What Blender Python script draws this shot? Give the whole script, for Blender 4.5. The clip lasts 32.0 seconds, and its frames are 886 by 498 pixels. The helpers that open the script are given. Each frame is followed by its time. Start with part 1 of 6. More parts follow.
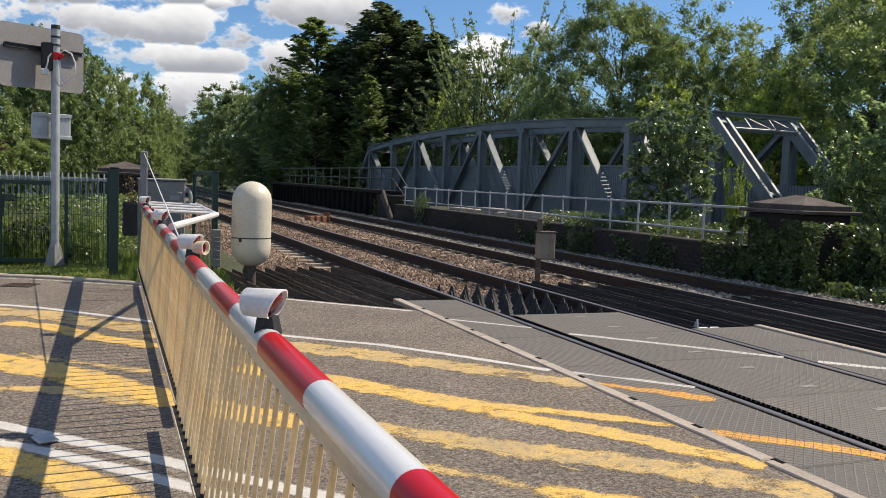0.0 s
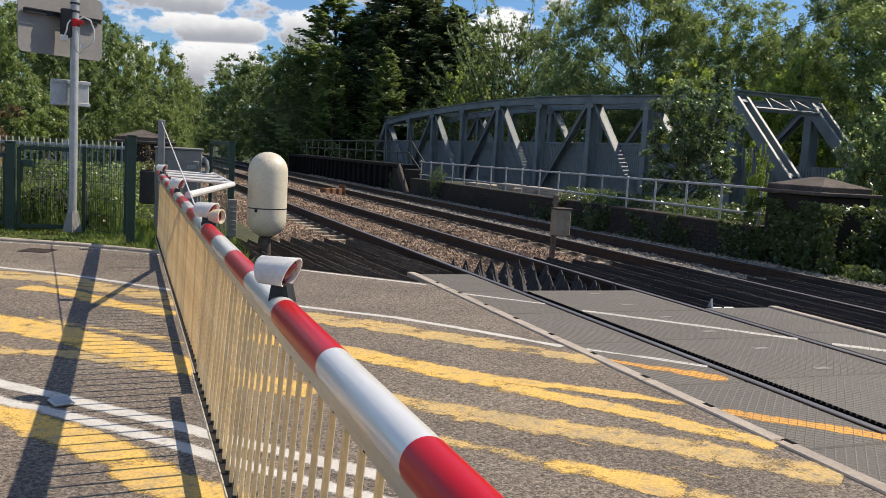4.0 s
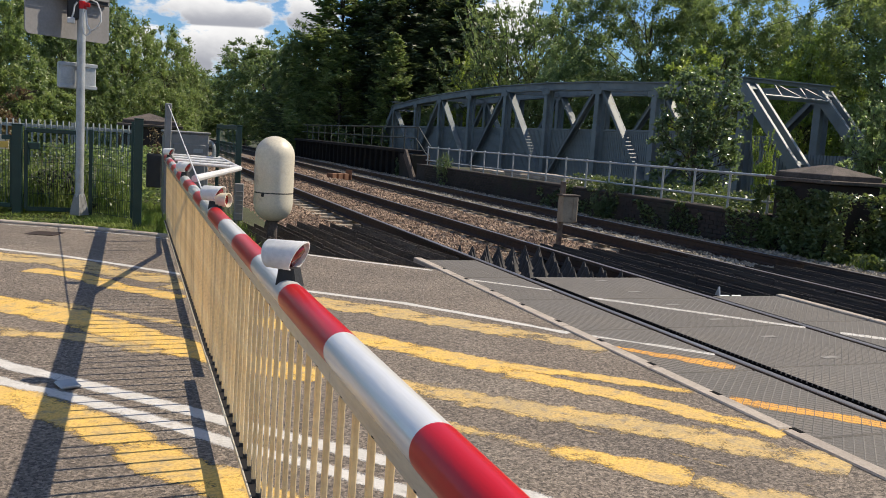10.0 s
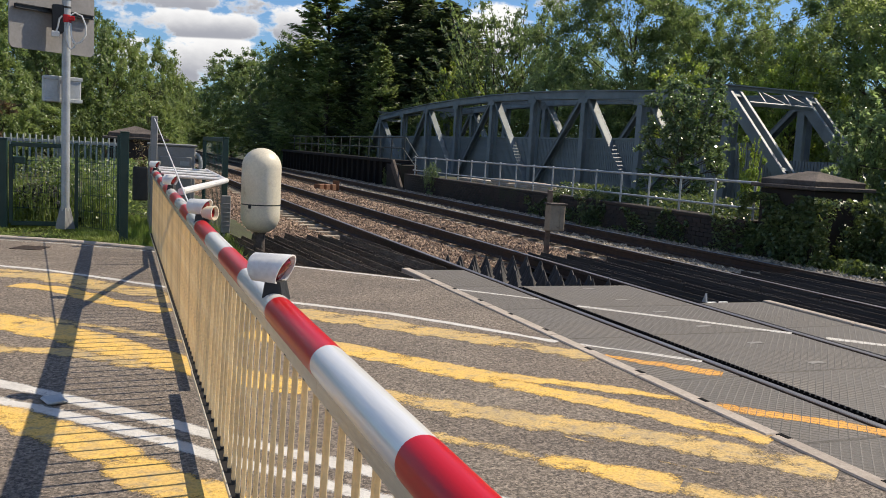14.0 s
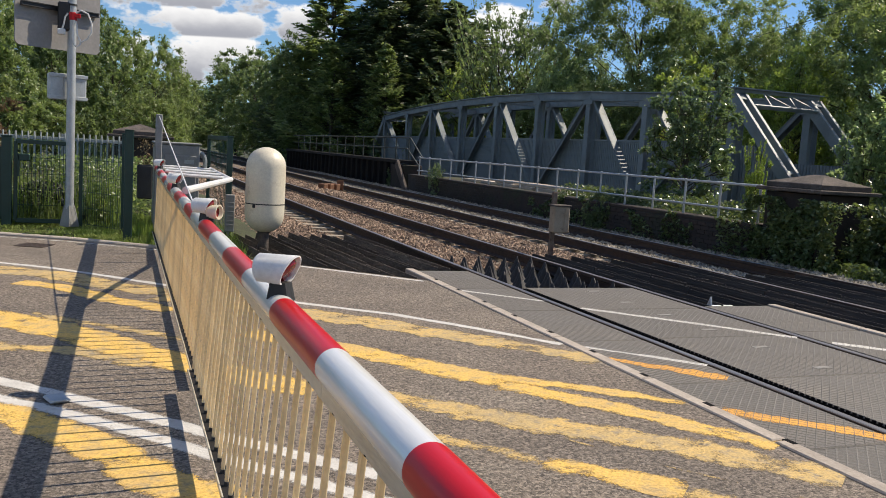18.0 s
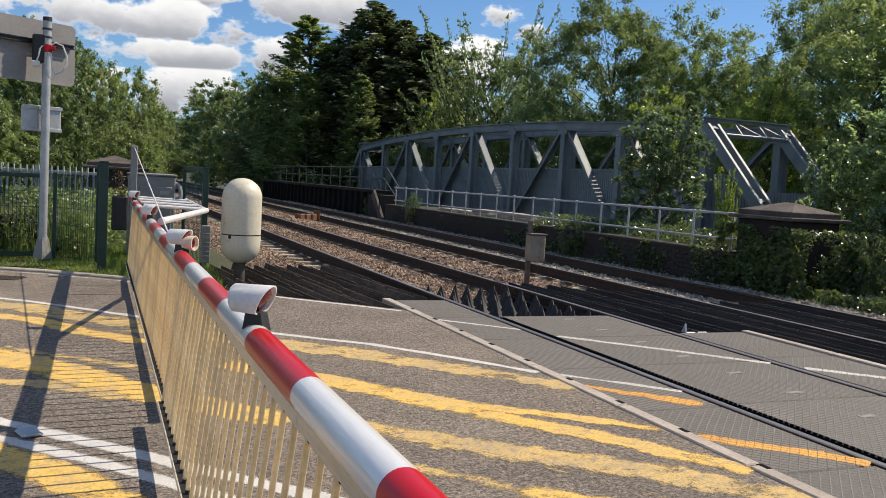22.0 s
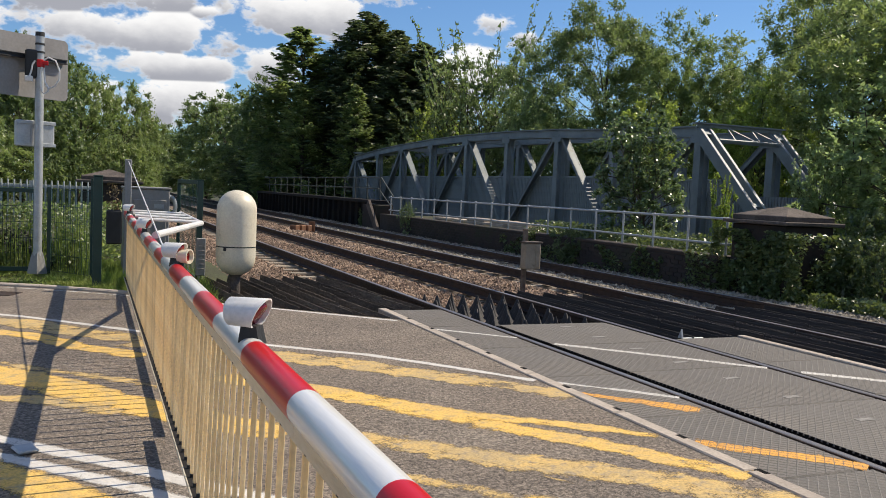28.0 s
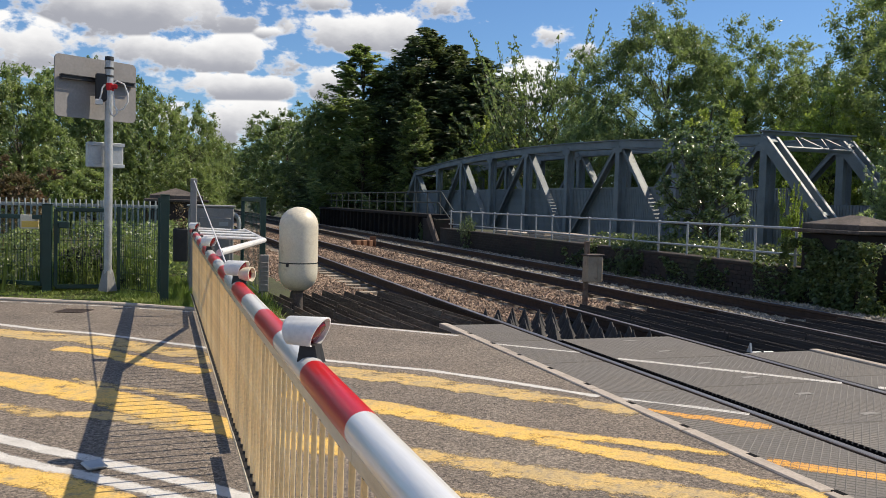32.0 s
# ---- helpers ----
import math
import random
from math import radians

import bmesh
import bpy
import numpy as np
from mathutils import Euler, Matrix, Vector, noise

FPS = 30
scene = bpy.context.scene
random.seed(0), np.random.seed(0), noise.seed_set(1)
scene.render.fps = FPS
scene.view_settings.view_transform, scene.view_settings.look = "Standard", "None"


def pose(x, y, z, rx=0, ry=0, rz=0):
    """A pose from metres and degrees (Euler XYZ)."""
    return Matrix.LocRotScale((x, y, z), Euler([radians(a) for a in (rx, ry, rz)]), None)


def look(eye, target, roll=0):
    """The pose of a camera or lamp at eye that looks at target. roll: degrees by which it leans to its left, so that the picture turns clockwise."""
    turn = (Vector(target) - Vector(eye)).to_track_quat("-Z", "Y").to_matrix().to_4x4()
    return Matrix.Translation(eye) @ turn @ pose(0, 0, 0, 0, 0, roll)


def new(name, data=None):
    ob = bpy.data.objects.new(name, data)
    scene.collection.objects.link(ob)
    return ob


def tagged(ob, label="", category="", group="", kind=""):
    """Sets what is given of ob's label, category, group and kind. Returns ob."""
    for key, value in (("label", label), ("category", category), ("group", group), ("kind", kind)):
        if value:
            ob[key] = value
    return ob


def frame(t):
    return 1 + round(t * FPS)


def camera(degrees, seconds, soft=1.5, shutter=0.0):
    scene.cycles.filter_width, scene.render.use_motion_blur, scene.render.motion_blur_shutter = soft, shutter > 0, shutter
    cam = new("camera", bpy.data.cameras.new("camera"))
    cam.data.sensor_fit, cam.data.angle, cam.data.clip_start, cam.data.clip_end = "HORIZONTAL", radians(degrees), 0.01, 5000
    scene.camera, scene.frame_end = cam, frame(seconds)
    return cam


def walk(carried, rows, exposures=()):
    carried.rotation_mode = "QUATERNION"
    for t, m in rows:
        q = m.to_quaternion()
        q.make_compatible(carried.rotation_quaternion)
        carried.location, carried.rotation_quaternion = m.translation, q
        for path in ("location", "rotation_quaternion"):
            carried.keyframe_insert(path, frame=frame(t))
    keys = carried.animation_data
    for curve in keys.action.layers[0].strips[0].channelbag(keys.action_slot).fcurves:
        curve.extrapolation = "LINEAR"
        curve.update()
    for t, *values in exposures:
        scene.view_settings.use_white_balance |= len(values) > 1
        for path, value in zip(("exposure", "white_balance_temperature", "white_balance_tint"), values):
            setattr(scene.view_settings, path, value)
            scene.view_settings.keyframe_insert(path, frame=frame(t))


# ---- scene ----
cam = camera(54.4, 32.0, soft=0.9)
PATH = [
    (0, (0.178, 0.094, 1.374), (0.926, 1.942, 1.218), 2.2),
    (0.5, (0.176, 0.103, 1.366), (0.933, 1.947, 1.205), 3.2),
    (1, (0.177, 0.102, 1.367), (0.932, 1.946, 1.19), 3.3),
    (1.5, (0.178, 0.102, 1.365), (0.927, 1.947, 1.177), 3.1),
    (2, (0.179, 0.104, 1.365), (0.923, 1.95, 1.168), 3.3),
    (2.5, (0.179, 0.098, 1.366), (0.912, 1.947, 1.165), 3.4),
    (3, (0.181, 0.096, 1.366), (0.905, 1.949, 1.159), 3.3),
    (3.5, (0.179, 0.095, 1.365), (0.895, 1.951, 1.152), 3.3),
    (5.5, (0.182, 0.105, 1.363), (0.907, 1.956, 1.143), 3.4),
    (6, (0.182, 0.106, 1.362), (0.904, 1.957, 1.135), 3.6),
    (6.5, (0.178, 0.096, 1.364), (0.901, 1.946, 1.13), 3.7),
    (7, (0.18, 0.105, 1.362), (0.905, 1.954, 1.125), 3.7),
    (7.5, (0.183, 0.107, 1.363), (0.907, 1.956, 1.125), 3.5),
    (8, (0.177, 0.105, 1.364), (0.899, 1.955, 1.126), 3.6),
    (8.5, (0.178, 0.104, 1.364), (0.891, 1.957, 1.124), 3.7),
    (9, (0.177, 0.104, 1.364), (0.885, 1.959, 1.12), 3.9),
    (9.5, (0.177, 0.109, 1.362), (0.882, 1.964, 1.115), 3.8),
    (10, (0.18, 0.121, 1.357), (0.885, 1.977, 1.109), 3.7),
    (10.5, (0.181, 0.113, 1.361), (0.889, 1.968, 1.114), 3.5),
    (11, (0.18, 0.11, 1.362), (0.894, 1.963, 1.123), 3.4),
    (11.5, (0.182, 0.112, 1.362), (0.896, 1.966, 1.13), 3.4),
    (12, (0.182, 0.111, 1.364), (0.897, 1.965, 1.136), 3.1),
    (12.5, (0.182, 0.111, 1.365), (0.903, 1.963, 1.14), 3.0),
    (13, (0.186, 0.112, 1.364), (0.912, 1.963, 1.142), 3.0),
    (13.5, (0.183, 0.109, 1.365), (0.911, 1.959, 1.143), 3.1),
    (15.5, (0.194, 0.113, 1.362), (0.941, 1.953, 1.125), 2.9),
    (16, (0.214, 0.133, 1.363), (1.03, 1.943, 1.129), 2.3),
    (16.5, (0.225, 0.145, 1.359), (1.11, 1.923, 1.12), 2.5),
    (17, (0.233, 0.144, 1.358), (1.106, 1.928, 1.124), 2.9),
    (17.5, (0.219, 0.138, 1.356), (1.002, 1.964, 1.126), 3.1),
    (18, (0.183, 0.135, 1.366), (0.905, 1.986, 1.142), 3.6),
    (18.5, (0.173, 0.125, 1.372), (0.89, 1.981, 1.17), 3.5),
    (19, (0.174, 0.127, 1.367), (0.892, 1.984, 1.178), 3.4),
    (19.5, (0.17, 0.106, 1.371), (0.889, 1.963, 1.186), 3.5),
    (20, (0.176, 0.111, 1.366), (0.9, 1.966, 1.182), 3.7),
    (20.5, (0.172, 0.105, 1.368), (0.901, 1.959, 1.194), 3.9),
    (21, (0.176, 0.107, 1.37), (0.921, 1.956, 1.206), 3.7),
    (21.5, (0.18, 0.101, 1.37), (0.94, 1.945, 1.212), 3.5),
    (22, (0.179, 0.102, 1.368), (0.949, 1.942, 1.215), 3.3),
    (22.5, (0.179, 0.095, 1.37), (0.955, 1.932, 1.221), 3.3),
    (23, (0.181, 0.097, 1.37), (0.961, 1.933, 1.224), 3.3),
    (23.5, (0.179, 0.094, 1.37), (0.962, 1.929, 1.225), 3.3),
    (24, (0.184, 0.102, 1.366), (0.967, 1.936, 1.221), 3.4),
    (24.5, (0.184, 0.098, 1.367), (0.974, 1.93, 1.223), 3.4),
    (25, (0.186, 0.095, 1.371), (0.987, 1.922, 1.226), 3.2),
    (25.5, (0.189, 0.102, 1.368), (0.995, 1.927, 1.225), 3.0),
    (27.5, (0.187, 0.1, 1.371), (0.971, 1.934, 1.229), 2.4),
    (28, (0.18, 0.097, 1.373), (0.959, 1.935, 1.241), 2.5),
    (28.5, (0.184, 0.097, 1.377), (0.958, 1.937, 1.258), 2.2),
    (29, (0.181, 0.097, 1.377), (0.951, 1.939, 1.266), 2.0),
    (29.5, (0.183, 0.097, 1.376), (0.946, 1.942, 1.258), 2.1),
    (30, (0.179, 0.098, 1.379), (0.927, 1.948, 1.248), 2.0),
    (30.5, (0.179, 0.11, 1.382), (0.902, 1.971, 1.26), 1.6),
    (31, (0.186, 0.119, 1.386), (0.877, 1.993, 1.277), 1.6),
    (31.5, (0.195, 0.124, 1.382), (0.859, 2.008, 1.276), 1.7),
    (32, (0.199, 0.13, 1.381), (0.846, 2.02, 1.275), 1.6),
]
walk(cam, [(t, look(e, g, r)) for t, e, g, r in PATH])

# ---- light ----
SUN = Vector((0.86, 0.05, 1.0)).normalized()
world = bpy.data.worlds.new("sky")
scene.world = world
world.use_nodes = True


def link(tree, a, b):
    tree.links.new(a, b)


# cumulus: azimuth from +y towards +x, elevation, half width and half height, in degrees
CLOUDS = ((-7.2, 8.4, 3.0, 1.8), (-0.6, 11.4, 6.8, 1.8), (3.5, 8.8, 6.0, 1.4), (4.6, 7.0, 4.8, 1.1), (5.7, 4.9, 4.4, 1.6), (12.8, 10.6, 3.6, 1.5), (11.5, 7.4, 2.0, 1.5), (10.6, 12.6, 1.7, 0.7),
          (18.7, 12.8, 1.6, 0.9), (25.9, 10.9, 1.2, 0.7), (28.0, 10.2, 1.1, 0.6), (7.0, 10.4, 0.6, 0.4), (24.4, 7.2, 2.3, 1.7), (-17.0, 9.5, 6.0, 2.4), (-5.0, 15.0, 6.0, 1.6))


def build_sky():
    t = world.node_tree
    t.nodes.clear()
    N = t.nodes.new

    def math_(op, a, b=None, c=None):
        n = N("ShaderNodeMath")
        n.operation = op
        for i, v in enumerate((a, b, c)):
            if v is None:
                continue
            if isinstance(v, (int, float)):
                n.inputs[i].default_value = v
            else:
                link(t, v, n.inputs[i])
        return n.outputs[0]

    def ramp(v, lo, hi):
        r = N("ShaderNodeMapRange")
        r.interpolation_type = "SMOOTHSTEP"
        r.inputs["From Min"].default_value, r.inputs["From Max"].default_value = lo, hi
        link(t, v, r.inputs["Value"])
        return r.outputs[0]

    def mixed(fac, a, b, how="MIX"):
        m = N("ShaderNodeMixRGB")
        m.blend_type = how
        for i, v in enumerate((fac, a, b)):
            if isinstance(v, (int, float, tuple)):
                m.inputs[i].default_value = v
            else:
                link(t, v, m.inputs[i])
        return m.outputs[0]
    out, bg = N("ShaderNodeOutputWorld"), N("ShaderNodeBackground")
    sky = N("ShaderNodeTexSky")
    sky.sky_type = "NISHITA"
    sky.sun_disc = False
    sky.sun_elevation = radians(49)
    sky.sun_rotation = radians(86)
    sky.air_density, sky.dust_density, sky.ozone_density = 1.0, 0.3, 3.0
    co = N("ShaderNodeTexCoord").outputs["Generated"]
    sep = N("ShaderNodeSeparateXYZ")
    link(t, co, sep.inputs[0])
    az = math_("MULTIPLY", math_("ARCTAN2", sep.outputs["X"], sep.outputs["Y"]), 57.2958)
    el = math_("MULTIPLY", math_("ARCSINE", sep.outputs["Z"]), 57.2958)
    mp = N("ShaderNodeMapping")
    mp.inputs["Scale"].default_value = (1, 1, 1.7)
    link(t, co, mp.inputs["Vector"])

    def fbm(scale, detail, rough, shift=0.0):
        n = N("ShaderNodeTexNoise")
        n.noise_dimensions = "4D"
        n.inputs["W"].default_value = shift
        n.inputs["Scale"].default_value, n.inputs["Detail"].default_value, n.inputs["Roughness"].default_value = scale, detail, rough
        link(t, mp.outputs[0], n.inputs["Vector"])
        return n.outputs["Fac"]
    field, under = None, None
    warp = math_("ADD", math_("MULTIPLY", math_("SUBTRACT", fbm(30, 7, 0.58, 2.0), 0.5), 2.3), math_("MULTIPLY", math_("SUBTRACT", fbm(11, 3, 0.5, 5.0), 0.5), 2.2))
    for a, e, ra, re_ in CLOUDS:
        u = math_("DIVIDE", math_("SUBTRACT", az, a), ra * 1.08)
        v = math_("DIVIDE", math_("SUBTRACT", el, e), re_ * 1.18)
        low = math_("MULTIPLY", math_("MINIMUM", v, 0.0), 0.12)
        d = math_("SQRT", math_("ADD", math_("MULTIPLY", u, u), math_("POWER", math_("ABSOLUTE", math_("ADD", v, low)), 2.0)))
        f = math_("MULTIPLY", math_("SUBTRACT", 1.0, d), min(1.0, ra / 2.4))
        g = ramp(math_("SUBTRACT", math_("MULTIPLY", warp, 0.35), v), -0.75, 0.55)
        if field is None:
            field, under = f, g
            continue
        fuller = ramp(math_("SUBTRACT", f, field), -0.10, 0.10)
        under = math_("ADD", under, math_("MULTIPLY", fuller, math_("SUBTRACT", g, under)))
        field = math_("MAXIMUM", field, f)
    # away from the named clouds the sky is dotted with more of the same
    more = math_("MULTIPLY", math_("SUBTRACT", fbm(3.2, 3, 0.5, 7.0), 0.56), 5.0)
    more = math_("SUBTRACT", more, math_("MULTIPLY", ramp(math_("ABSOLUTE", math_("SUBTRACT", az, 20)), 62, 40), 3.0))
    field = math_("MAXIMUM", field, more)
    whole = math_("ADD", field, warp)
    cover = ramp(whole, -0.06, 0.30)
    grey = math_("MULTIPLY", under, ramp(whole, -0.05, 0.35))
    tint = mixed(grey, (1.0, 0.99, 0.98, 1), (0.40, 0.41, 0.46, 1))
    blue = mixed(1.0, sky.outputs[0], (SKY * 0.68, SKY * 0.88, SKY * 1.10, 1), "MULTIPLY")
    link(t, mixed(cover, blue, tint), bg.inputs["Color"])
    link(t, bg.outputs[0], out.inputs["Surface"])


SKY = 0.105
build_sky()
sun = new("sun", bpy.data.lights.new("sun", "SUN"))
sun.data.energy, sun.data.angle, sun.data.color = 5.6, radians(0.53), (1.0, 0.88, 0.71)
sun.matrix_world = look(SUN * 60, (0, 0, 0))
scene.view_settings.exposure = 0.0


# ---- materials ----
def material(name, base, rough=0.7, metal=0.0, other=None, scale=6.0, mix=(0.4, 0.65), fine=60.0, fine_amount=0.25, bump=0.3, bump_scale=None,
             stain=None, stain_scale=1.5, stain_at=(0.55, 0.7), per_object=0.0, grain=(0.3, 0.7), island=False, stretch=(1, 1, 1), glow=None, spec=None, sub=0.0, lit=(1, 1, 1), speck=None, worn=None):
    """A surface: base colour, a second colour in patches, fine grain, stains of their own shape, and relief."""
    m = bpy.data.materials.new(name)
    m.use_nodes = True
    t = m.node_tree
    N = t.nodes.new
    b = t.nodes["Principled BSDF"]
    co = N("ShaderNodeTexCoord")
    mp = N("ShaderNodeMapping")
    mp.inputs["Scale"].default_value = stretch
    link(t, co.outputs["Object"], mp.inputs["Vector"])
    vec = mp.outputs[0]

    def tex(sc, detail=5, rough_=0.6):
        n = N("ShaderNodeTexNoise")
        n.inputs["Scale"].default_value, n.inputs["Detail"].default_value, n.inputs["Roughness"].default_value = sc, detail, rough_
        link(t, vec, n.inputs["Vector"])
        return n.outputs["Fac"]

    def ramp(v, lo, hi):
        r = N("ShaderNodeMapRange")
        r.inputs["From Min"].default_value, r.inputs["From Max"].default_value = lo, hi
        link(t, v, r.inputs["Value"])
        return r.outputs[0]

    def blend(fac, a, c, how="MIX"):
        x = N("ShaderNodeMixRGB")
        x.blend_type = how
        for v, s in ((fac, 0), (a, 1), (c, 2)):
            if isinstance(v, (tuple, float, int)):
                x.inputs[s].default_value = v if not isinstance(v, tuple) else (*v, 1)[:4]
            else:
                link(t, v, x.inputs[s])
        return x.outputs[0]
    col = blend(ramp(tex(scale), *mix), base, other or tuple(c * 0.7 for c in base))
    if stain:
        col = blend(ramp(tex(stain_scale, 8, 0.65), *stain_at), col, stain)
    g = ramp(tex(fine, 3), *grain)
    col = blend(fine_amount, col, blend(g, (0.35, 0.35, 0.35), (1.0, 1.0, 1.0)), "MULTIPLY")
    if speck:
        # single chips of stone, lighter and darker
        vo = N("ShaderNodeTexVoronoi")
        vo.inputs["Scale"].default_value = speck[0]
        link(t, vec, vo.inputs["Vector"])
        sp = N("ShaderNodeSeparateColor")
        link(t, vo.outputs["Color"], sp.inputs[0])
        col = blend(1.0, col, blend(ramp(sp.outputs[0], 0.0, 1.0), (1 - speck[1],) * 3, (1 + speck[1],) * 3), "MULTIPLY")
    if per_object or island:
        rnd = None
        if per_object:
            rnd = N("ShaderNodeObjectInfo").outputs["Random"]
        if island:
            rnd = N("ShaderNodeNewGeometry").outputs["Random Per Island"]
        amt = per_object or 0.35
        k = ramp(rnd, 0, 1)
        col = blend(1.0, col, blend(k, (1 - amt,) * 3, (1 + amt * 0.4,) * 3), "MULTIPLY")
    link(t, col, b.inputs["Base Color"])
    b.inputs["Roughness"].default_value, b.inputs["Metallic"].default_value = rough, metal
    if spec is not None:
        b.inputs["Specular IOR Level"].default_value = spec
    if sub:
        # lit raises the transmitted colour, so that backlit leaves look brighter
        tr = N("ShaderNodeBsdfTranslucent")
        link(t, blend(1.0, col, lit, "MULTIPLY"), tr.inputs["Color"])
        ms = N("ShaderNodeMixShader")
        ms.inputs[0].default_value = sub
        link(t, b.outputs[0], ms.inputs[1])
        link(t, tr.outputs[0], ms.inputs[2])
        link(t, ms.outputs[0], t.nodes["Material Output"].inputs["Surface"])
    if bump:
        bp = N("ShaderNodeBump")
        bp.inputs["Strength"].default_value = bump
        bp.inputs["Distance"].default_value = 0.01
        link(t, tex(bump_scale or fine, 4), bp.inputs["Height"])
        link(t, bp.outputs[0], b.inputs["Normal"])
    if worn:
        # paint that has flaked off, first along the edges, so that the surface below shows
        at = N("ShaderNodeAttribute")
        at.attribute_name = "inside"
        e = ramp(at.outputs["Fac"], 0.0, worn[0])
        mx = [e, ramp(tex(worn[1], 7, 0.7), 0.36, 0.64), ramp(tex(85, 4, 0.6), 0.34, 0.66)]
        tot = None
        for v, k in zip(mx, (0.50, worn[2], 0.26)):
            q = N("ShaderNodeMath")
            q.operation = "MULTIPLY_ADD"
            link(t, v, q.inputs[0])
            q.inputs[1].default_value = k
            q.inputs[2].default_value = 0.0
            if tot is not None:
                link(t, tot, q.inputs[2])
            tot = q.outputs[0]
        ms = N("ShaderNodeMixShader")
        clear = N("ShaderNodeBsdfTransparent")
        link(t, ramp(tot, worn[3] - 0.16, worn[3] + 0.16), ms.inputs[0])
        link(t, clear.outputs[0], ms.inputs[1])
        link(t, b.outputs[0], ms.inputs[2])
        link(t, ms.outputs[0], t.nodes["Material Output"].inputs["Surface"])
    if glow:
        b.inputs["Emission Color"].default_value, b.inputs["Emission Strength"].default_value = (*glow[:3], 1), glow[3]
    return m


ASPHALT = material("asphalt", (0.245, 0.20, 0.158), 0.9, other=(0.188, 0.155, 0.125), scale=1.3, fine=34, fine_amount=0.75, grain=(0.36, 0.62), bump=1.0, bump_scale=75, stain=(0.29, 0.245, 0.195), stain_scale=0.7, stain_at=(0.50, 0.72), speck=(95, 0.58))
CONCRETE = material("concrete", (0.50, 0.43, 0.36), 0.9, other=(0.42, 0.36, 0.30), scale=4, fine=50, fine_amount=0.4, stain=(0.28, 0.23, 0.18), stain_scale=3, stain_at=(0.6, 0.75), per_object=0.15)
SLEEPER = material("sleeper_concrete", (0.42, 0.36, 0.28), 0.9, other=(0.30, 0.25, 0.19), scale=3, fine=60, per_object=0.3)
RUBBER = material("rubber_panel", (0.160, 0.145, 0.128), 0.75, other=(0.120, 0.110, 0.098), scale=2.5, fine=60, fine_amount=0.5, stain=(0.25, 0.22, 0.185), stain_scale=1.3, stain_at=(0.45, 0.7), bump=0.4, per_object=0.15)
# near-black that stands for the shade in gaps and slots
GAP_BLACK = material("gap_shade_black", (0.010, 0.010, 0.010), 0.95, spec=0.1)
DULL = material("dull_green_steel", (0.060, 0.072, 0.066), 0.7, other=(0.045, 0.052, 0.048), scale=3, fine=40, bump=0.1)
RIDGE = material("scuffed_rubber_ridge", (0.185, 0.17, 0.15), 0.78, other=(0.125, 0.115, 0.102), scale=1.1, mix=(0.40, 0.60), fine=60)
CONE = material("dusty_black_rubber", (0.028, 0.026, 0.025), 0.65, other=(0.085, 0.076, 0.068), scale=9, mix=(0.5, 0.75), fine=60, fine_amount=0.5, bump=0.5, per_object=0.3)
DARK_TIMBER = material("oily_timber", (0.030, 0.024, 0.020), 0.75, other=(0.062, 0.051, 0.042), scale=4, fine=40, stretch=(1, 0.12, 1), fine_amount=0.7, bump=0.8, per_object=0.4)
TIMBER = material("tarred_timber", (0.095, 0.074, 0.057), 0.8, other=(0.17, 0.135, 0.102), scale=5, fine=40, stretch=(1, 0.25, 1), fine_amount=0.85, bump=0.9, per_object=0.45, stain=(0.22, 0.19, 0.15), stain_scale=7, stain_at=(0.60, 0.72))
BALLAST = material("ballast_stone", (0.40, 0.285, 0.20), 0.95, other=(0.21, 0.14, 0.10), scale=0.8, fine=50, island=True, per_object=0.7, bump=0.4)
BALLAST_GREY = material("pale_ballast_stone", (0.45, 0.40, 0.32), 0.95, other=(0.25, 0.215, 0.165), scale=0.8, fine=50, island=True, per_object=0.6, bump=0.4)
BED = material("ballast_bed", (0.17, 0.13, 0.10), 0.95, other=(0.27, 0.21, 0.16), scale=22, fine=60, fine_amount=0.7, bump=1.0, bump_scale=25)
RAIL_SIDE = material("rusty_rail", (0.032, 0.019, 0.013), 0.75, other=(0.055, 0.032, 0.022), scale=8, fine=70, metal=0.0)
RAIL_HEAD = material("polished_rail_head", (0.40, 0.38, 0.365), 0.4, 0.75, other=(0.24, 0.21, 0.19), scale=4, stretch=(1, 0.05, 1))
EARTH = material("grassy_earth", (0.075, 0.085, 0.03), 0.95, other=(0.05, 0.045, 0.025), scale=0.6, fine=18, fine_amount=0.6, bump=0.6)
GRASS = material("grass_blade", (0.22, 0.32, 0.05), 0.6, other=(0.30, 0.36, 0.09), scale=2.0, fine=30, island=True, bump=0, sub=0.35)
YELLOW = material("yellow_road_paint", (0.82, 0.52, 0.125), 0.8, other=(0.64, 0.43, 0.155), scale=3.2, mix=(0.45, 0.68), fine=60, grain=(0.34, 0.6), fine_amount=0.45, bump=0.5, stain=(0.42, 0.32, 0.17), stain_scale=10, stain_at=(0.50, 0.68), worn=(0.06, 3.2, 0.66, 0.66))
FADED = material("faded_yellow_paint", (0.66, 0.45, 0.16), 0.8, other=(0.50, 0.37, 0.18), scale=3, mix=(0.4, 0.65), fine=60, grain=(0.34, 0.6), fine_amount=0.5, bump=0.5, stain=(0.33, 0.27, 0.19), stain_scale=16, stain_at=(0.50, 0.66), worn=(0.08, 4.2, 0.70, 0.72))
WHITE = material("white_road_paint", (0.66, 0.635, 0.59), 0.75, other=(0.54, 0.515, 0.475), scale=4, fine=60, bump=0.4, stain=(0.42, 0.39, 0.35), stain_scale=16, stain_at=(0.58, 0.70), worn=(0.035, 4.0, 0.4, 0.50))
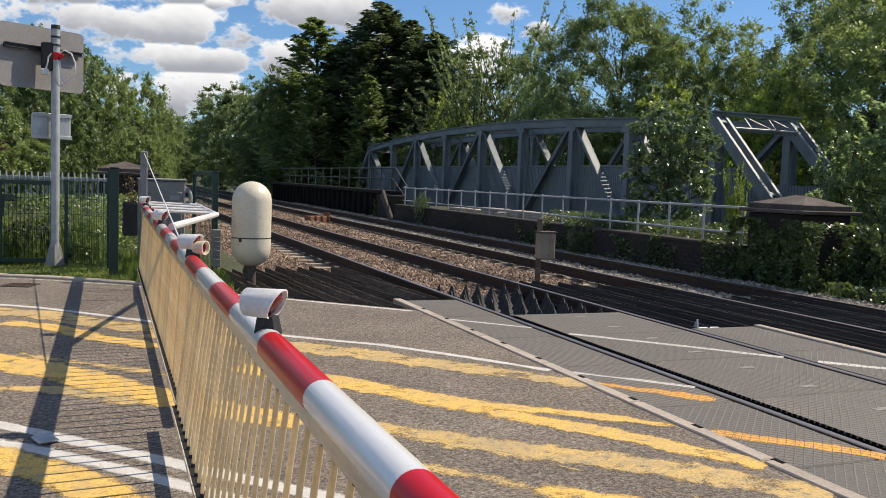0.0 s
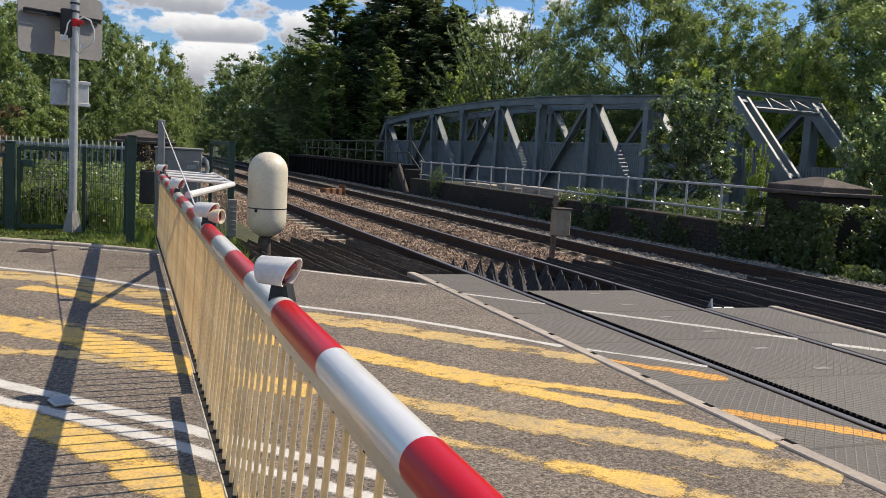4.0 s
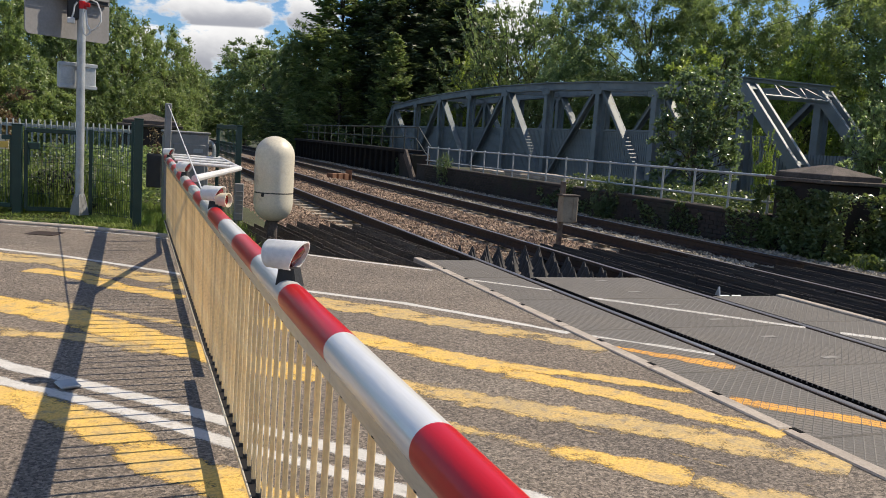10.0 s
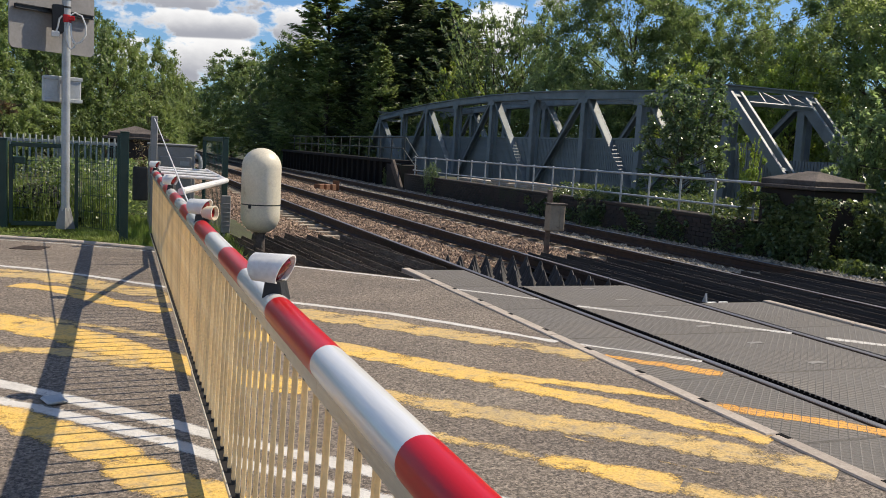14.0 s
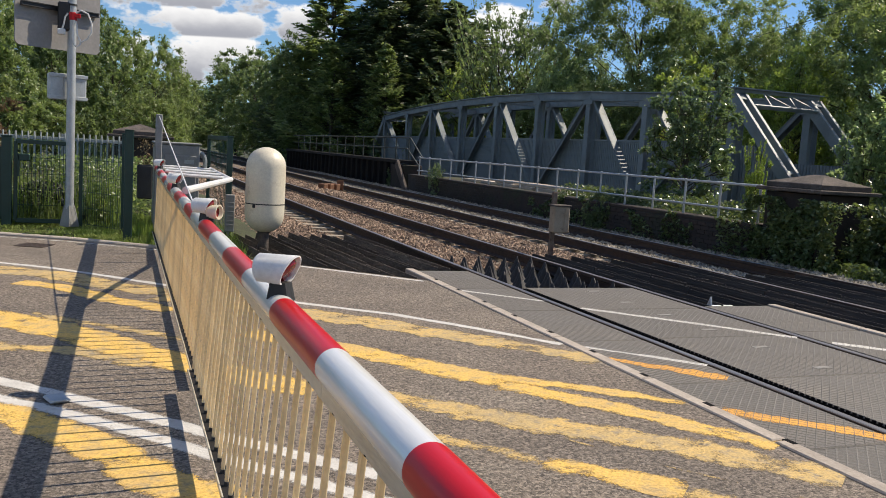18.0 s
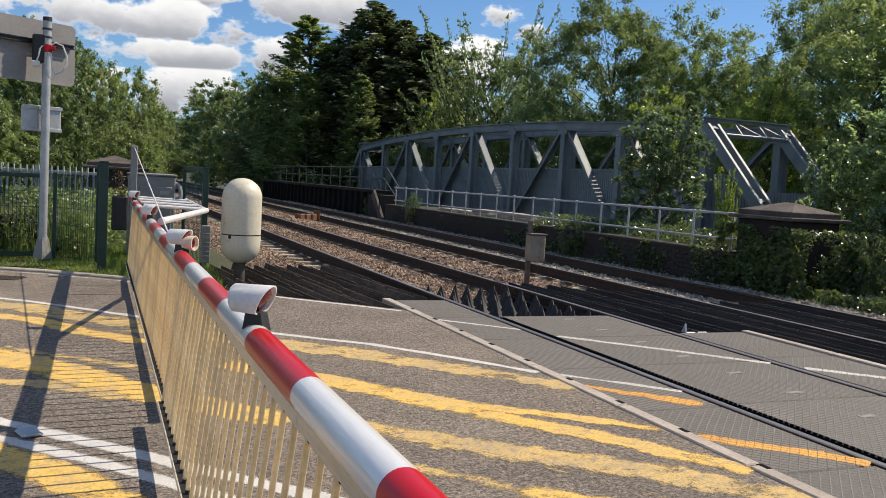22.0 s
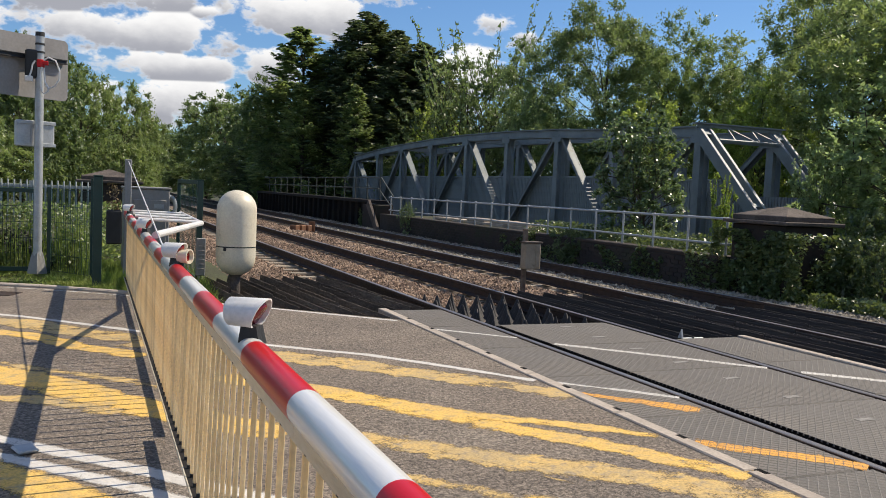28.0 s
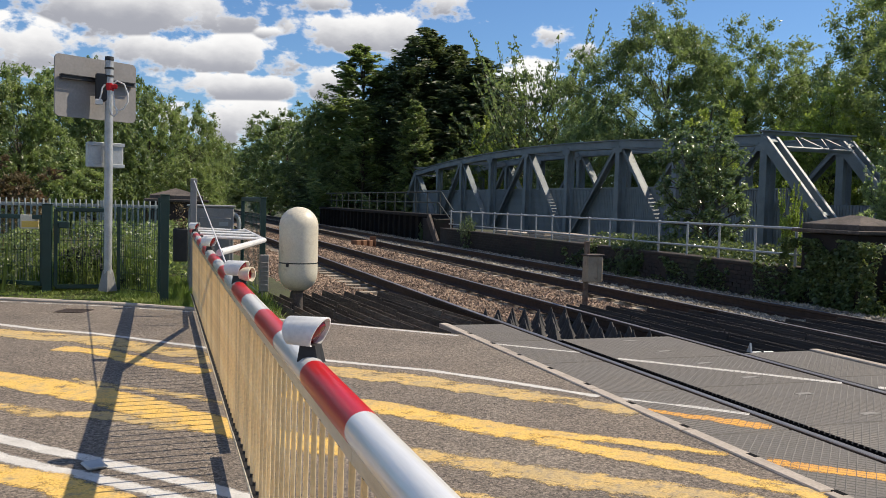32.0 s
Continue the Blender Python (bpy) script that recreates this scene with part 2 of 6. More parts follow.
ORANGE = material("orange_panel_paint", (0.78, 0.38, 0.05), 0.75, other=(0.66, 0.33, 0.07), scale=4, fine=60, stain=(0.3, 0.2, 0.1), stain_scale=26, stain_at=(0.56, 0.68), worn=(0.04, 5.0, 0.50, 0.56))
BOOM_RED = material("red_reflective", (0.58, 0.008, 0.012), 0.28, 0.05, other=(0.46, 0.007, 0.010), scale=3, fine=200, fine_amount=0.12, bump=0.02, stretch=(1, 0.05, 1), spec=0.35)
BOOM_WHITE = material("white_reflective", (0.90, 0.885, 0.84), 0.20, 0.22, other=(0.80, 0.795, 0.775), scale=3, fine=200, fine_amount=0.12, bump=0.02, stretch=(1, 0.05, 1))
ALU = material("weathered_aluminium", (0.78, 0.72, 0.58), 0.30, 0.35, other=(0.66, 0.58, 0.44), scale=5, fine=90, stretch=(1, 0.15, 1), stain=(0.28, 0.2, 0.1), stain_scale=5, stain_at=(0.62, 0.75))
CREAM = material("cream_glass_fibre", (0.95, 0.84, 0.62), 0.42, other=(0.88, 0.74, 0.49), scale=4, fine=60, per_object=0.15, bump=0.1, stain=(0.40, 0.29, 0.15), stain_scale=9, stain_at=(0.62, 0.74), sub=0.5, lit=(1.15, 1.1, 1.0))
LAMP_WHITE = material("white_plastic", (0.86, 0.845, 0.81), 0.42, other=(0.72, 0.71, 0.69), scale=6, bump=0.05)
LENS = material("red_lens", (0.22, 0.008, 0.008), 0.15, other=(0.28, 0.01, 0.01), scale=20, bump=0.1)
BLACK = material("black_rubber", (0.02, 0.02, 0.021), 0.6, other=(0.03, 0.03, 0.03))
TUBE = material("white_painted_tube", (0.76, 0.76, 0.75), 0.45, other=(0.68, 0.67, 0.64), scale=5, stain=(0.42, 0.36, 0.26), stain_scale=7, stain_at=(0.62, 0.72))
GREY = material("grey_cabinet_paint", (0.29, 0.285, 0.275), 0.55, other=(0.23, 0.23, 0.22), scale=2, fine=50, bump=0.08)
GALV = material("galvanised_steel", (0.50, 0.52, 0.53), 0.5, 0.3, other=(0.40, 0.42, 0.43), scale=7, fine=60, bump=0.1, stain=(0.32, 0.28, 0.23), stain_scale=6, stain_at=(0.64, 0.75))
PALE = material("pale_galvanised", (0.40, 0.43, 0.43), 0.55, 0.3, other=(0.31, 0.34, 0.35), scale=5, fine=60, bump=0.1)
GREEN = material("dark_green_coating", (0.010, 0.040, 0.032), 0.45, other=(0.014, 0.05, 0.04), scale=5, bump=0.08)
SIGN_BACK = material("grey_sign_back", (0.30, 0.285, 0.275), 0.6, other=(0.26, 0.25, 0.24), scale=3, fine=30, bump=0.05)
IVORY = material("ivory_moulding", (0.76, 0.70, 0.56), 0.42, other=(0.70, 0.63, 0.48), scale=3, fine=50, bump=0.05, stain=(0.46, 0.38, 0.26), stain_scale=4, stain_at=(0.6, 0.78))
# dark paint, lowered further for the shade of trees over the girder
BITUMEN = material("black_bitumen_paint", (0.016, 0.016, 0.018), 0.85, spec=0.2, other=(0.026, 0.023, 0.020), scale=2, fine=30)
STEEL = material("blue_grey_bridge_paint", (0.215, 0.25, 0.262), 0.55, spec=0.5, other=(0.155, 0.183, 0.195), scale=1.4, fine=30, bump=0.12, stain=(0.12, 0.09, 0.07), stain_scale=2.2, stain_at=(0.64, 0.77))
BRICK = material("dark_brick", (0.052, 0.036, 0.030), 0.9, other=(0.030, 0.025, 0.022), scale=3, fine=40, per_object=0.35, bump=0.5, stain=(0.035, 0.042, 0.022), stain_scale=1.2, stain_at=(0.50, 0.65))
MORTAR = material("old_mortar", (0.05, 0.045, 0.04), 0.95, fine=50)
# brown stone, darkened further to stand for tree shade on the coping
STONE = material("weathered_brown_stone", (0.135, 0.108, 0.092), 0.9, other=(0.070, 0.056, 0.047), scale=3.5, fine=40, fine_amount=0.5, bump=0.9, stain=(0.21, 0.195, 0.165), stain_scale=5, stain_at=(0.60, 0.74))
WEATHERED = material("weathered_cream_paint", (0.40, 0.33, 0.24), 0.8, other=(0.30, 0.24, 0.17), scale=5, fine=40, fine_amount=0.4, bump=0.3, stain=(0.17, 0.12, 0.08), stain_scale=7, stain_at=(0.58, 0.72))
RUST = material("orange_rust", (0.26, 0.13, 0.07), 0.85, other=(0.17, 0.085, 0.05), scale=7, fine=40)
# leaf colour made lighter than the others to look lit by the sun
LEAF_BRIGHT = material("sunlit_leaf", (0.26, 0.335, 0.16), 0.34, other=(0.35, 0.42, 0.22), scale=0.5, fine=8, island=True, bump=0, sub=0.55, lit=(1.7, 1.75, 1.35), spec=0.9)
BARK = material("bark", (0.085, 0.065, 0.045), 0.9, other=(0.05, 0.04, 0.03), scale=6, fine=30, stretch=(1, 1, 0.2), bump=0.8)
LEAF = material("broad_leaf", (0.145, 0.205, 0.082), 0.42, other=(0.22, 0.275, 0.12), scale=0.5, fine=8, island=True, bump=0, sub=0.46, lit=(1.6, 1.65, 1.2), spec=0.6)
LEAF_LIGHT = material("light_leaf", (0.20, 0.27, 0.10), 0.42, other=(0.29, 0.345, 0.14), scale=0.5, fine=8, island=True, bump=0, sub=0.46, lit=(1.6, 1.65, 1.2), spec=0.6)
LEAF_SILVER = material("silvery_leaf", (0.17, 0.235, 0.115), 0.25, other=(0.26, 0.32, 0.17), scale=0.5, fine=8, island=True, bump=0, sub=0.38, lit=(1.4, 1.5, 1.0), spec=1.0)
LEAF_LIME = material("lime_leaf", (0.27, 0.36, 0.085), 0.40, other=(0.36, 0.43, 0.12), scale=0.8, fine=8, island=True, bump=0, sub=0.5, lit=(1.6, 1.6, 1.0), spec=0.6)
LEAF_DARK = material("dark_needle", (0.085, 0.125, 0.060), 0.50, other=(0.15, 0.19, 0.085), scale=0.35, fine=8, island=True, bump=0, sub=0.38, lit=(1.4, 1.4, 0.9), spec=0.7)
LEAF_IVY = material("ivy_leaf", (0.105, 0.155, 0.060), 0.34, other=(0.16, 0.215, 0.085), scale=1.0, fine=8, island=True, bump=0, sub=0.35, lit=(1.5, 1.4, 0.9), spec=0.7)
LEAF_RED = material("copper_leaf", (0.20, 0.12, 0.06), 0.5, other=(0.16, 0.15, 0.06), scale=1.0, fine=8, island=True, bump=0, sub=0.4)


# ---- mesh tools ----
class Shape:
    """Collects vertices and faces of one mesh."""

    def __init__(self):
        self.v, self.f = [], []

    def add(self, verts, faces):
        n = len(self.v)
        self.v += [tuple(p) for p in verts]
        self.f += [tuple(i + n for i in q) for q in faces]
        return self

    def box(self, c, s, bevel=0.0, m=None):
        hx, hy, hz = s[0] / 2, s[1] / 2, s[2] / 2
        if not bevel:
            vs = [Vector((x * hx, y * hy, z * hz)) for x in (-1, 1) for y in (-1, 1) for z in (-1, 1)]
            fs = [(0, 1, 3, 2), (4, 6, 7, 5), (0, 4, 5, 1), (2, 3, 7, 6), (0, 2, 6, 4), (1, 5, 7, 3)]
        else:
            b = min(bevel, hx * 0.9, hy * 0.9, hz * 0.9)
            vs, idx = [], {}
            for x in (-1, 1):
                for y in (-1, 1):
                    for z in (-1, 1):
                        for a, o in enumerate(((0, b, b), (b, 0, b), (b, b, 0))):
                            idx[x, y, z, a] = len(vs)
                            vs.append(Vector((x * (hx - o[0]), y * (hy - o[1]), z * (hz - o[2]))))
            fs = []
            for a in range(3):
                for s0 in (-1, 1):
                    q = []
                    for u, w in ((-1, -1), (1, -1), (1, 1), (-1, 1)):
                        k = [0, 0, 0]
                        k[a], k[(a + 1) % 3], k[(a + 2) % 3] = s0, u, w
                        q.append(idx[(*k, a)])
                    fs.append(tuple(q if s0 > 0 else q[::-1]))
                for u in (-1, 1):
                    for w in (-1, 1):
                        b1, b2 = (a + 1) % 3, (a + 2) % 3
                        k0, k1 = [0, 0, 0], [0, 0, 0]
                        k0[a], k1[a] = -1, 1
                        k0[b1] = k1[b1] = u
                        k0[b2] = k1[b2] = w
                        q = (idx[(*k0, b1)], idx[(*k1, b1)], idx[(*k1, b2)], idx[(*k0, b2)])
                        fs.append(q if u * w < 0 else q[::-1])
            for x in (-1, 1):
                for y in (-1, 1):
                    for z in (-1, 1):
                        q = tuple(idx[x, y, z, a] for a in range(3))
                        fs.append(q if x * y * z > 0 else q[::-1])
        if m is not None:
            vs = [m @ p for p in vs]
        c = Vector(c)
        return self.add([p + c for p in vs], fs)

    def tube(self, pts, r, n=10, cap=True):
        """A round bar along points; r a radius or one for each point."""
        pts = [Vector(p) for p in pts]
        rs = r if isinstance(r, (list, tuple)) else [r] * len(pts)
        rings, prev = [], None
        for i, p in enumerate(pts):
            a, c = pts[max(i - 1, 0)], pts[min(i + 1, len(pts) - 1)]
            d = (c - a).normalized()
            up = prev if prev is not None else (Vector((0, 0, 1)) if abs(d.z) < 0.95 else Vector((1, 0, 0)))
            x = d.cross(up).normalized()
            y = x.cross(d).normalized()
            prev = y
            rings.append([p + (x * math.cos(t) + y * math.sin(t)) * rs[i] for t in [2 * math.pi * k / n for k in range(n)]])
        vs = [q for ring in rings for q in ring]
        fs = [(i * n + k, i * n + (k + 1) % n, (i + 1) * n + (k + 1) % n, (i + 1) * n + k) for i in range(len(rings) - 1) for k in range(n)]
        if cap:
            fs += [tuple(range(n))[::-1], tuple((len(rings) - 1) * n + k for k in range(n))]
        return self.add(vs, fs)

    def beam(self, a, b, w, h, bevel=0.0, up=(0, 0, 1)):
        """A straight bar of w across and h deep between two points."""
        a, b = Vector(a), Vector(b)
        d = (b - a).normalized()
        u = Vector(up)
        if abs(d.dot(u)) > 0.98:
            u = Vector((0, 1, 0))
        x = d.cross(u).normalized()
        z = x.cross(d).normalized()
        m = Matrix((x, d, z)).transposed()
        return self.box((a + b) / 2, (w, (b - a).length, h), bevel, m)

    def lathe(self, profile, c=(0, 0, 0), n=24):
        c = Vector(c)
        vs = [c + Vector((r * math.cos(t), r * math.sin(t), z)) for r, z in profile for t in [2 * math.pi * k / n for k in range(n)]]
        fs = [(i * n + k, i * n + (k + 1) % n, (i + 1) * n + (k + 1) % n, (i + 1) * n + k) for i in range(len(profile) - 1) for k in range(n)]
        return self.add(vs, fs)

    def prism(self, poly, z0, z1):
        """A plan outline, counter-clockwise, raised from z0 to z1."""
        n = len(poly)
        vs = [(x, y, z0) for x, y in poly] + [(x, y, z1) for x, y in poly]
        return self.add(vs, [tuple(range(n))[::-1], tuple(range(n, 2 * n))] + [(i, (i + 1) % n, n + (i + 1) % n, n + i) for i in range(n)])

    def mesh(self, name, mat, smooth=False):
        me = bpy.data.meshes.new(name)
        me.from_pydata(self.v, [], self.f)
        me.materials.append(mat)
        if smooth:
            me.polygons.foreach_set("use_smooth", [True] * len(me.polygons))
            me.set_sharp_from_angle(angle=radians(40))
        me.update()
        return me


def part(name, shape, mat, parent=None, label="", smooth=False):
    ob = new(name, shape if isinstance(shape, bpy.types.Mesh) else shape.mesh(name, mat, smooth))
    if parent:
        ob.parent = parent
    return tagged(ob, label)


def thing(name, label, category, at=(0, 0, 0), turn=0, group="", kind=""):
    ob = new(name)
    ob.matrix_basis = pose(*at, 0, 0, turn)
    return tagged(ob, label, category, group, kind)


def structure(name, shape, mat, label="", smooth=False):
    return tagged(part(name, shape, mat, None, label, smooth), label, "", "", "structure")


def soup(name, mat, verts, per):
    """One mesh of many loose faces with per corners each, from an array of points."""
    n = len(verts)
    me = bpy.data.meshes.new(name)
    me.vertices.add(n)
    me.vertices.foreach_set("co", np.asarray(verts, np.float32).ravel())
    me.loops.add(n)
    me.loops.foreach_set("vertex_index", np.arange(n, dtype=np.int32))
    me.polygons.add(n // per)
    me.polygons.foreach_set("loop_start", np.arange(0, n, per, dtype=np.int32))
    me.materials.append(mat)
    me.update(calc_edges=True)
    return me


RNG = np.random.default_rng(7)


def unit(n, rng=RNG):
    v = rng.normal(size=(n, 3))
    return v / np.linalg.norm(v, axis=1, keepdims=True)


def leaf_faces(centres, size, rng, lift=0.3, long=1.7):
    """Small kite-shaped leaves at the centres, turned every way, facing up more than down."""
    n = len(centres)
    nor = unit(n, rng)
    nor[:, 2] = np.abs(nor[:, 2]) + lift
    nor /= np.linalg.norm(nor, axis=1, keepdims=True)
    a = np.cross(nor, unit(n, rng))
    a /= np.linalg.norm(a, axis=1, keepdims=True) + 1e-9
    b = np.cross(nor, a)
    s = size * rng.uniform(0.6, 1.4, (n, 1))
    q = np.stack([centres - a * s * long / 2, centres + b * s / 2 + nor * s * 0.12, centres + a * s * long / 2, centres - b * s / 2 + nor * s * 0.12], 1)
    return q.reshape(-1, 3)


# ---- ground, road, track bed ----
def ground():
    s = Shape()
    n = 60
    xs = [-900, -300, -120, -60] + [-40 + i * 2.0 for i in range(46)] + [60, 120, 300, 900]
    ys = [-900, -200, -60] + [-20 + i * 3.0 for i in range(50)] + [160, 300, 900]
    vs, fs = [], []
    for y in ys:
        for x in xs:
            z = -0.42
            if x > 11:
                z -= min(1.2, (x - 11) * 0.25)
            if x < 2.2 and y > 12:
                z += 0.34
            z += 0.10 * noise.noise((x * 0.35, y * 0.35, 0))
            vs.append((x, y, z))
    w = len(xs)
    for j in range(len(ys) - 1):
        for i in range(w - 1):
            fs.append((j * w + i, j * w + i + 1, (j + 1) * w + i + 1, (j + 1) * w + i))
    structure("ground", s.add(vs, fs), EARTH, "rough grassy earth around the crossing", True)


ground()

# the far side of the road runs askew to the track
EDGE = [(-14.0, 19.5), (-7.0, 15.6), (-3.2, 13.15), (-1.56, 12.2), (-0.21, 11.56), (0.77, 10.87), (2.18, 9.66), (3.35, 8.62)]


def road():
    poly = [(-14, -12), (3.35, -12)] + EDGE[::-1]
    structure("road", Shape().prism(poly, -0.30, 0.0), ASPHALT, "worn grey tarmac road at the level crossing")
    k = Shape()
    for a, b in zip(EDGE[:-3], EDGE[1:-2]):
        k.beam((a[0], a[1] + 0.06, -0.04), (b[0], b[1] + 0.06, -0.04), 0.12, 0.14, 0.012)
    structure("kerb", k, CONCRETE, "low pale concrete kerb along the verge")
    # the road goes on past the tracks
    structure("road_beyond", Shape().prism([(10.0, -30), (30, -45), (34, -28), (10.0, 1.0)], -0.3, 0.0), ASPHALT, "tarmac road past the tracks")


road()


def strip(name, line, width, mat, label, z=0.004, wobble=0.0, seed=0, cuts=110):
    """A painted stripe along a line, with a slightly uneven edge."""
    pts = []
    for a, b in zip(line[:-1], line[1:]):
        n = max(2, int(cuts / (len(line) - 1)))
        for i in range(n):
            pts.append((a[0] + (b[0] - a[0]) * i / n, a[1] + (b[1] - a[1]) * i / n))
    pts.append(line[-1])
    vs, fs, ins = [], [], []
    for i, p in enumerate(pts):
        a, b = pts[max(i - 1, 0)], pts[min(i + 1, len(pts) - 1)]
        d = Vector((b[0] - a[0], b[1] - a[1])).normalized()
        f = i / (len(pts) - 1)
        w = width[0] + (width[1] - width[0]) * f if isinstance(width, tuple) else width
        h = z * 0.35 - (0.0034 if z < 0.003 else 0.0)
        for sgn in (1, 0, -1):
            ww = w / 2 + wobble * (0.6 * noise.noise((p[0] * 4, p[1] * 4, seed + sgn * 9)) + 0.6 * noise.noise((p[0] * 17, p[1] * 17, seed + sgn * 9)))
            vs.append((p[0] - d.y * ww * sgn, p[1] + d.x * ww * sgn, h))
            ins.append(min(w / 2, 0.04 + (Vector(p) - Vector(line[0])).length, 0.04 + (Vector(p) - Vector(line[-1])).length) if sgn == 0 else 0.0)
    for i in range(len(pts) - 1):
        o = i * 3
        fs += [(o, o + 1, o + 4, o + 3), (o + 1, o + 2, o + 5, o + 4)]
    ob = structure(name, Shape().add(vs, fs), mat, label)
    ob.data.attributes.new("inside", "FLOAT", "POINT").data.foreach_set("value", ins)
    return ob


def markings():
    w = "worn white painted line on the tarmac"
    strip("white_line", [(-4.0, 12.6), (-0.85, 9.62), (-0.32, 9.26), (0.20, 8.76), (0.72, 8.22), (1.76, 7.33), (2.40, 6.83), (2.74, 6.44), (3.05, 6.04), (3.33, 5.66)], 0.11, WHITE, w, wobble=0.01)
    strip("white_line", [(0.9, 10.64), (2.18, 9.56), (3.28, 8.56)], 0.09, WHITE, w, wobble=0.012)
    strip("white_line", [(-3.4, 14.0 - 0.98), (-1.56, 12.06), (-0.21, 11.42), (0.77, 10.74)], 0.055, WHITE, w, wobble=0.012)
    strip("white_line", [(-2.5, 7.55), (-0.37, 5.19), (-0.07, 4.89), (0.20, 4.60), (0.58, 4.18), (1.25, 3.47), (2.6, 2.05)], 0.13, WHITE, w, wobble=0.008)
    strip("white_line", [(-2.4, 7.1), (-0.33, 4.85), (-0.06, 4.59), (0.20, 4.33), (0.59, 3.86), (1.3, 3.08), (2.4, 1.95)], 0.12, WHITE, w, wobble=0.008)
    strip("guide_line", [(1.9, 5.16), (2.45, 4.54), (2.97, 3.96), (3.28, 3.60)], 0.022, FADED, "thin pale guide line on the tarmac", 0.0062, 0.004)
    strip("guide_line", [(1.5, 4.62), (2.16, 3.95), (2.54, 3.34), (3.0, 2.8)], 0.022, FADED, "thin pale guide line on the tarmac", 0.0062, 0.004)
    y = "worn yellow hatching painted on the tarmac"
    strip("yellow_hatch", [(-3.0, 10.7), (-0.80, 9.15), (-0.30, 8.88), (0.20, 8.28), (0.68, 7.80)], (0.49, 0.39), FADED, y, 0.0045, 0.05, 1)
    strip("yellow_hatch", [(-0.56, 8.42), (-0.26, 8.24), (-0.02, 7.92), (0.20, 7.58), (0.66, 7.07)], (0.28, 0.24), YELLOW, y, 0.0041, 0.04, 8)
    strip("yellow_hatch", [(0.60, 7.72), (1.80, 6.80), (2.25, 6.42), (2.59, 6.05), (2.90, 5.70), (3.22, 5.36), (3.34, 5.12)], (0.46, 0.29), FADED, y, 0.0045, 0.05, 11)
    strip("yellow_hatch", [(-0.35, 7.02), (-0.18, 6.84), (0.01, 6.66), (0.38, 6.35), (0.66, 6.05), (0.95, 5.75)], (0.12, 0.18), FADED, y, 0.0039, 0.03, 14)
    strip("yellow_hatch", [(-2.6, 8.65), (-0.55, 6.86), (-0.16, 6.46), (0.20, 5.98), (0.40, 5.70), (0.60, 5.42), (0.82, 5.20), (1.25, 4.72)], (0.44, 0.34), YELLOW, y, 0.0048, 0.04, 4)
    strip("yellow_hatch", [(-1.2, 6.55), (-0.46, 6.02), (-0.13, 5.86), (0.20, 5.60), (0.42, 5.40)], (0.24, 0.20), FADED, y, 0.0052, 0.05, 15)
    strip("yellow_hatch", [(1.10, 6.25), (1.72, 5.63), (1.93, 5.40), (2.18, 5.03), (2.45, 4.75)], (0.33, 0.34), YELLOW, y, 0.0043, 0.035, 2)
    strip("yellow_hatch", [(2.45, 4.83), (2.77, 4.62), (3.03, 4.42), (3.34, 4.16)], (0.20, 0.17), YELLOW, y, 0.0050, 0.03, 3)
    strip("yellow_hatch", [(2.38, 4.70), (2.55, 4.52), (2.80, 4.22), (3.02, 3.90), (3.20, 3.66), (3.34, 3.42)], (0.27, 0.21), YELLOW, y, 0.0057, 0.04, 9)
    strip("yellow_hatch", [(1.20, 4.95), (1.75, 4.46), (2.13, 4.08), (2.36, 3.90), (2.80, 3.55), (3.00, 3.35), (3.17, 3.17), (3.32, 2.98)], (0.29, 0.37), FADED, y, 0.0046, 0.05, 6)
    strip("yellow_hatch", [(1.35, 4.15), (1.69, 3.84), (1.91, 3.60), (2.08, 3.43)], (0.12, 0.15), FADED, y, 0.0049, 0.05, 12)
    strip("yellow_hatch", [(2.02, 3.45), (2.20, 3.32), (2.48, 3.02)], (0.21, 0.26), YELLOW, y, 0.0056, 0.025, 5)
    strip("yellow_hatch", [(2.46, 3.02), (2.70, 2.78), (3.0, 2.45)], (0.24, 0.26), FADED, y, 0.0051, 0.04, 16)
    strip("yellow_hatch", [(-1.3, 5.35), (-0.24, 4.56), (-0.06, 4.32), (0.10, 4.12), (0.26, 3.86), (0.40, 3.58), (0.9, 2.9)], (0.26, 0.28), YELLOW, y, 0.0053, 0.04, 7)


markings()

RAILS = (4.165, 5.670, 7.745, 9.250)


def edge_strips():
    t = thing("edge_beam", "pale concrete edging blocks beside the crossing panels", "edging", kind="structure")
    base = Shape().box((0, 0, -0.075), (0.10, 1.17, 0.16), 0.008).mesh("block", CONCRETE)
    for i in range(16):
        part("block", base, CONCRETE, t).location = (3.408, 8.84 - i * 1.19, 0.006)
    # each slot is a black box on top, painted dark as its recess would be
    slot = Shape().box((0, 0, 0), (0.04, 0.085, 0.010), 0.004).mesh("lifting_slot", GAP_BLACK)
    for i in range(20):
        part("lifting_slot", slot, GAP_BLACK, t).location = (3.437, 8.63 - i * 0.648, 0.0075)
    t = thing("edge_beam", "pale concrete edging blocks between the two tracks", "edging", kind="structure")
    for i in range(14):
        part("block", base, CONCRETE, t).location = (6.60, 6.55 - i * 1.19, 0.006)


edge_strips()


def panel_mesh(w, l):
    s = Shape().box((0, 0, -0.09), (w - 0.012, l - 0.014, 0.18), 0.008)
    return s


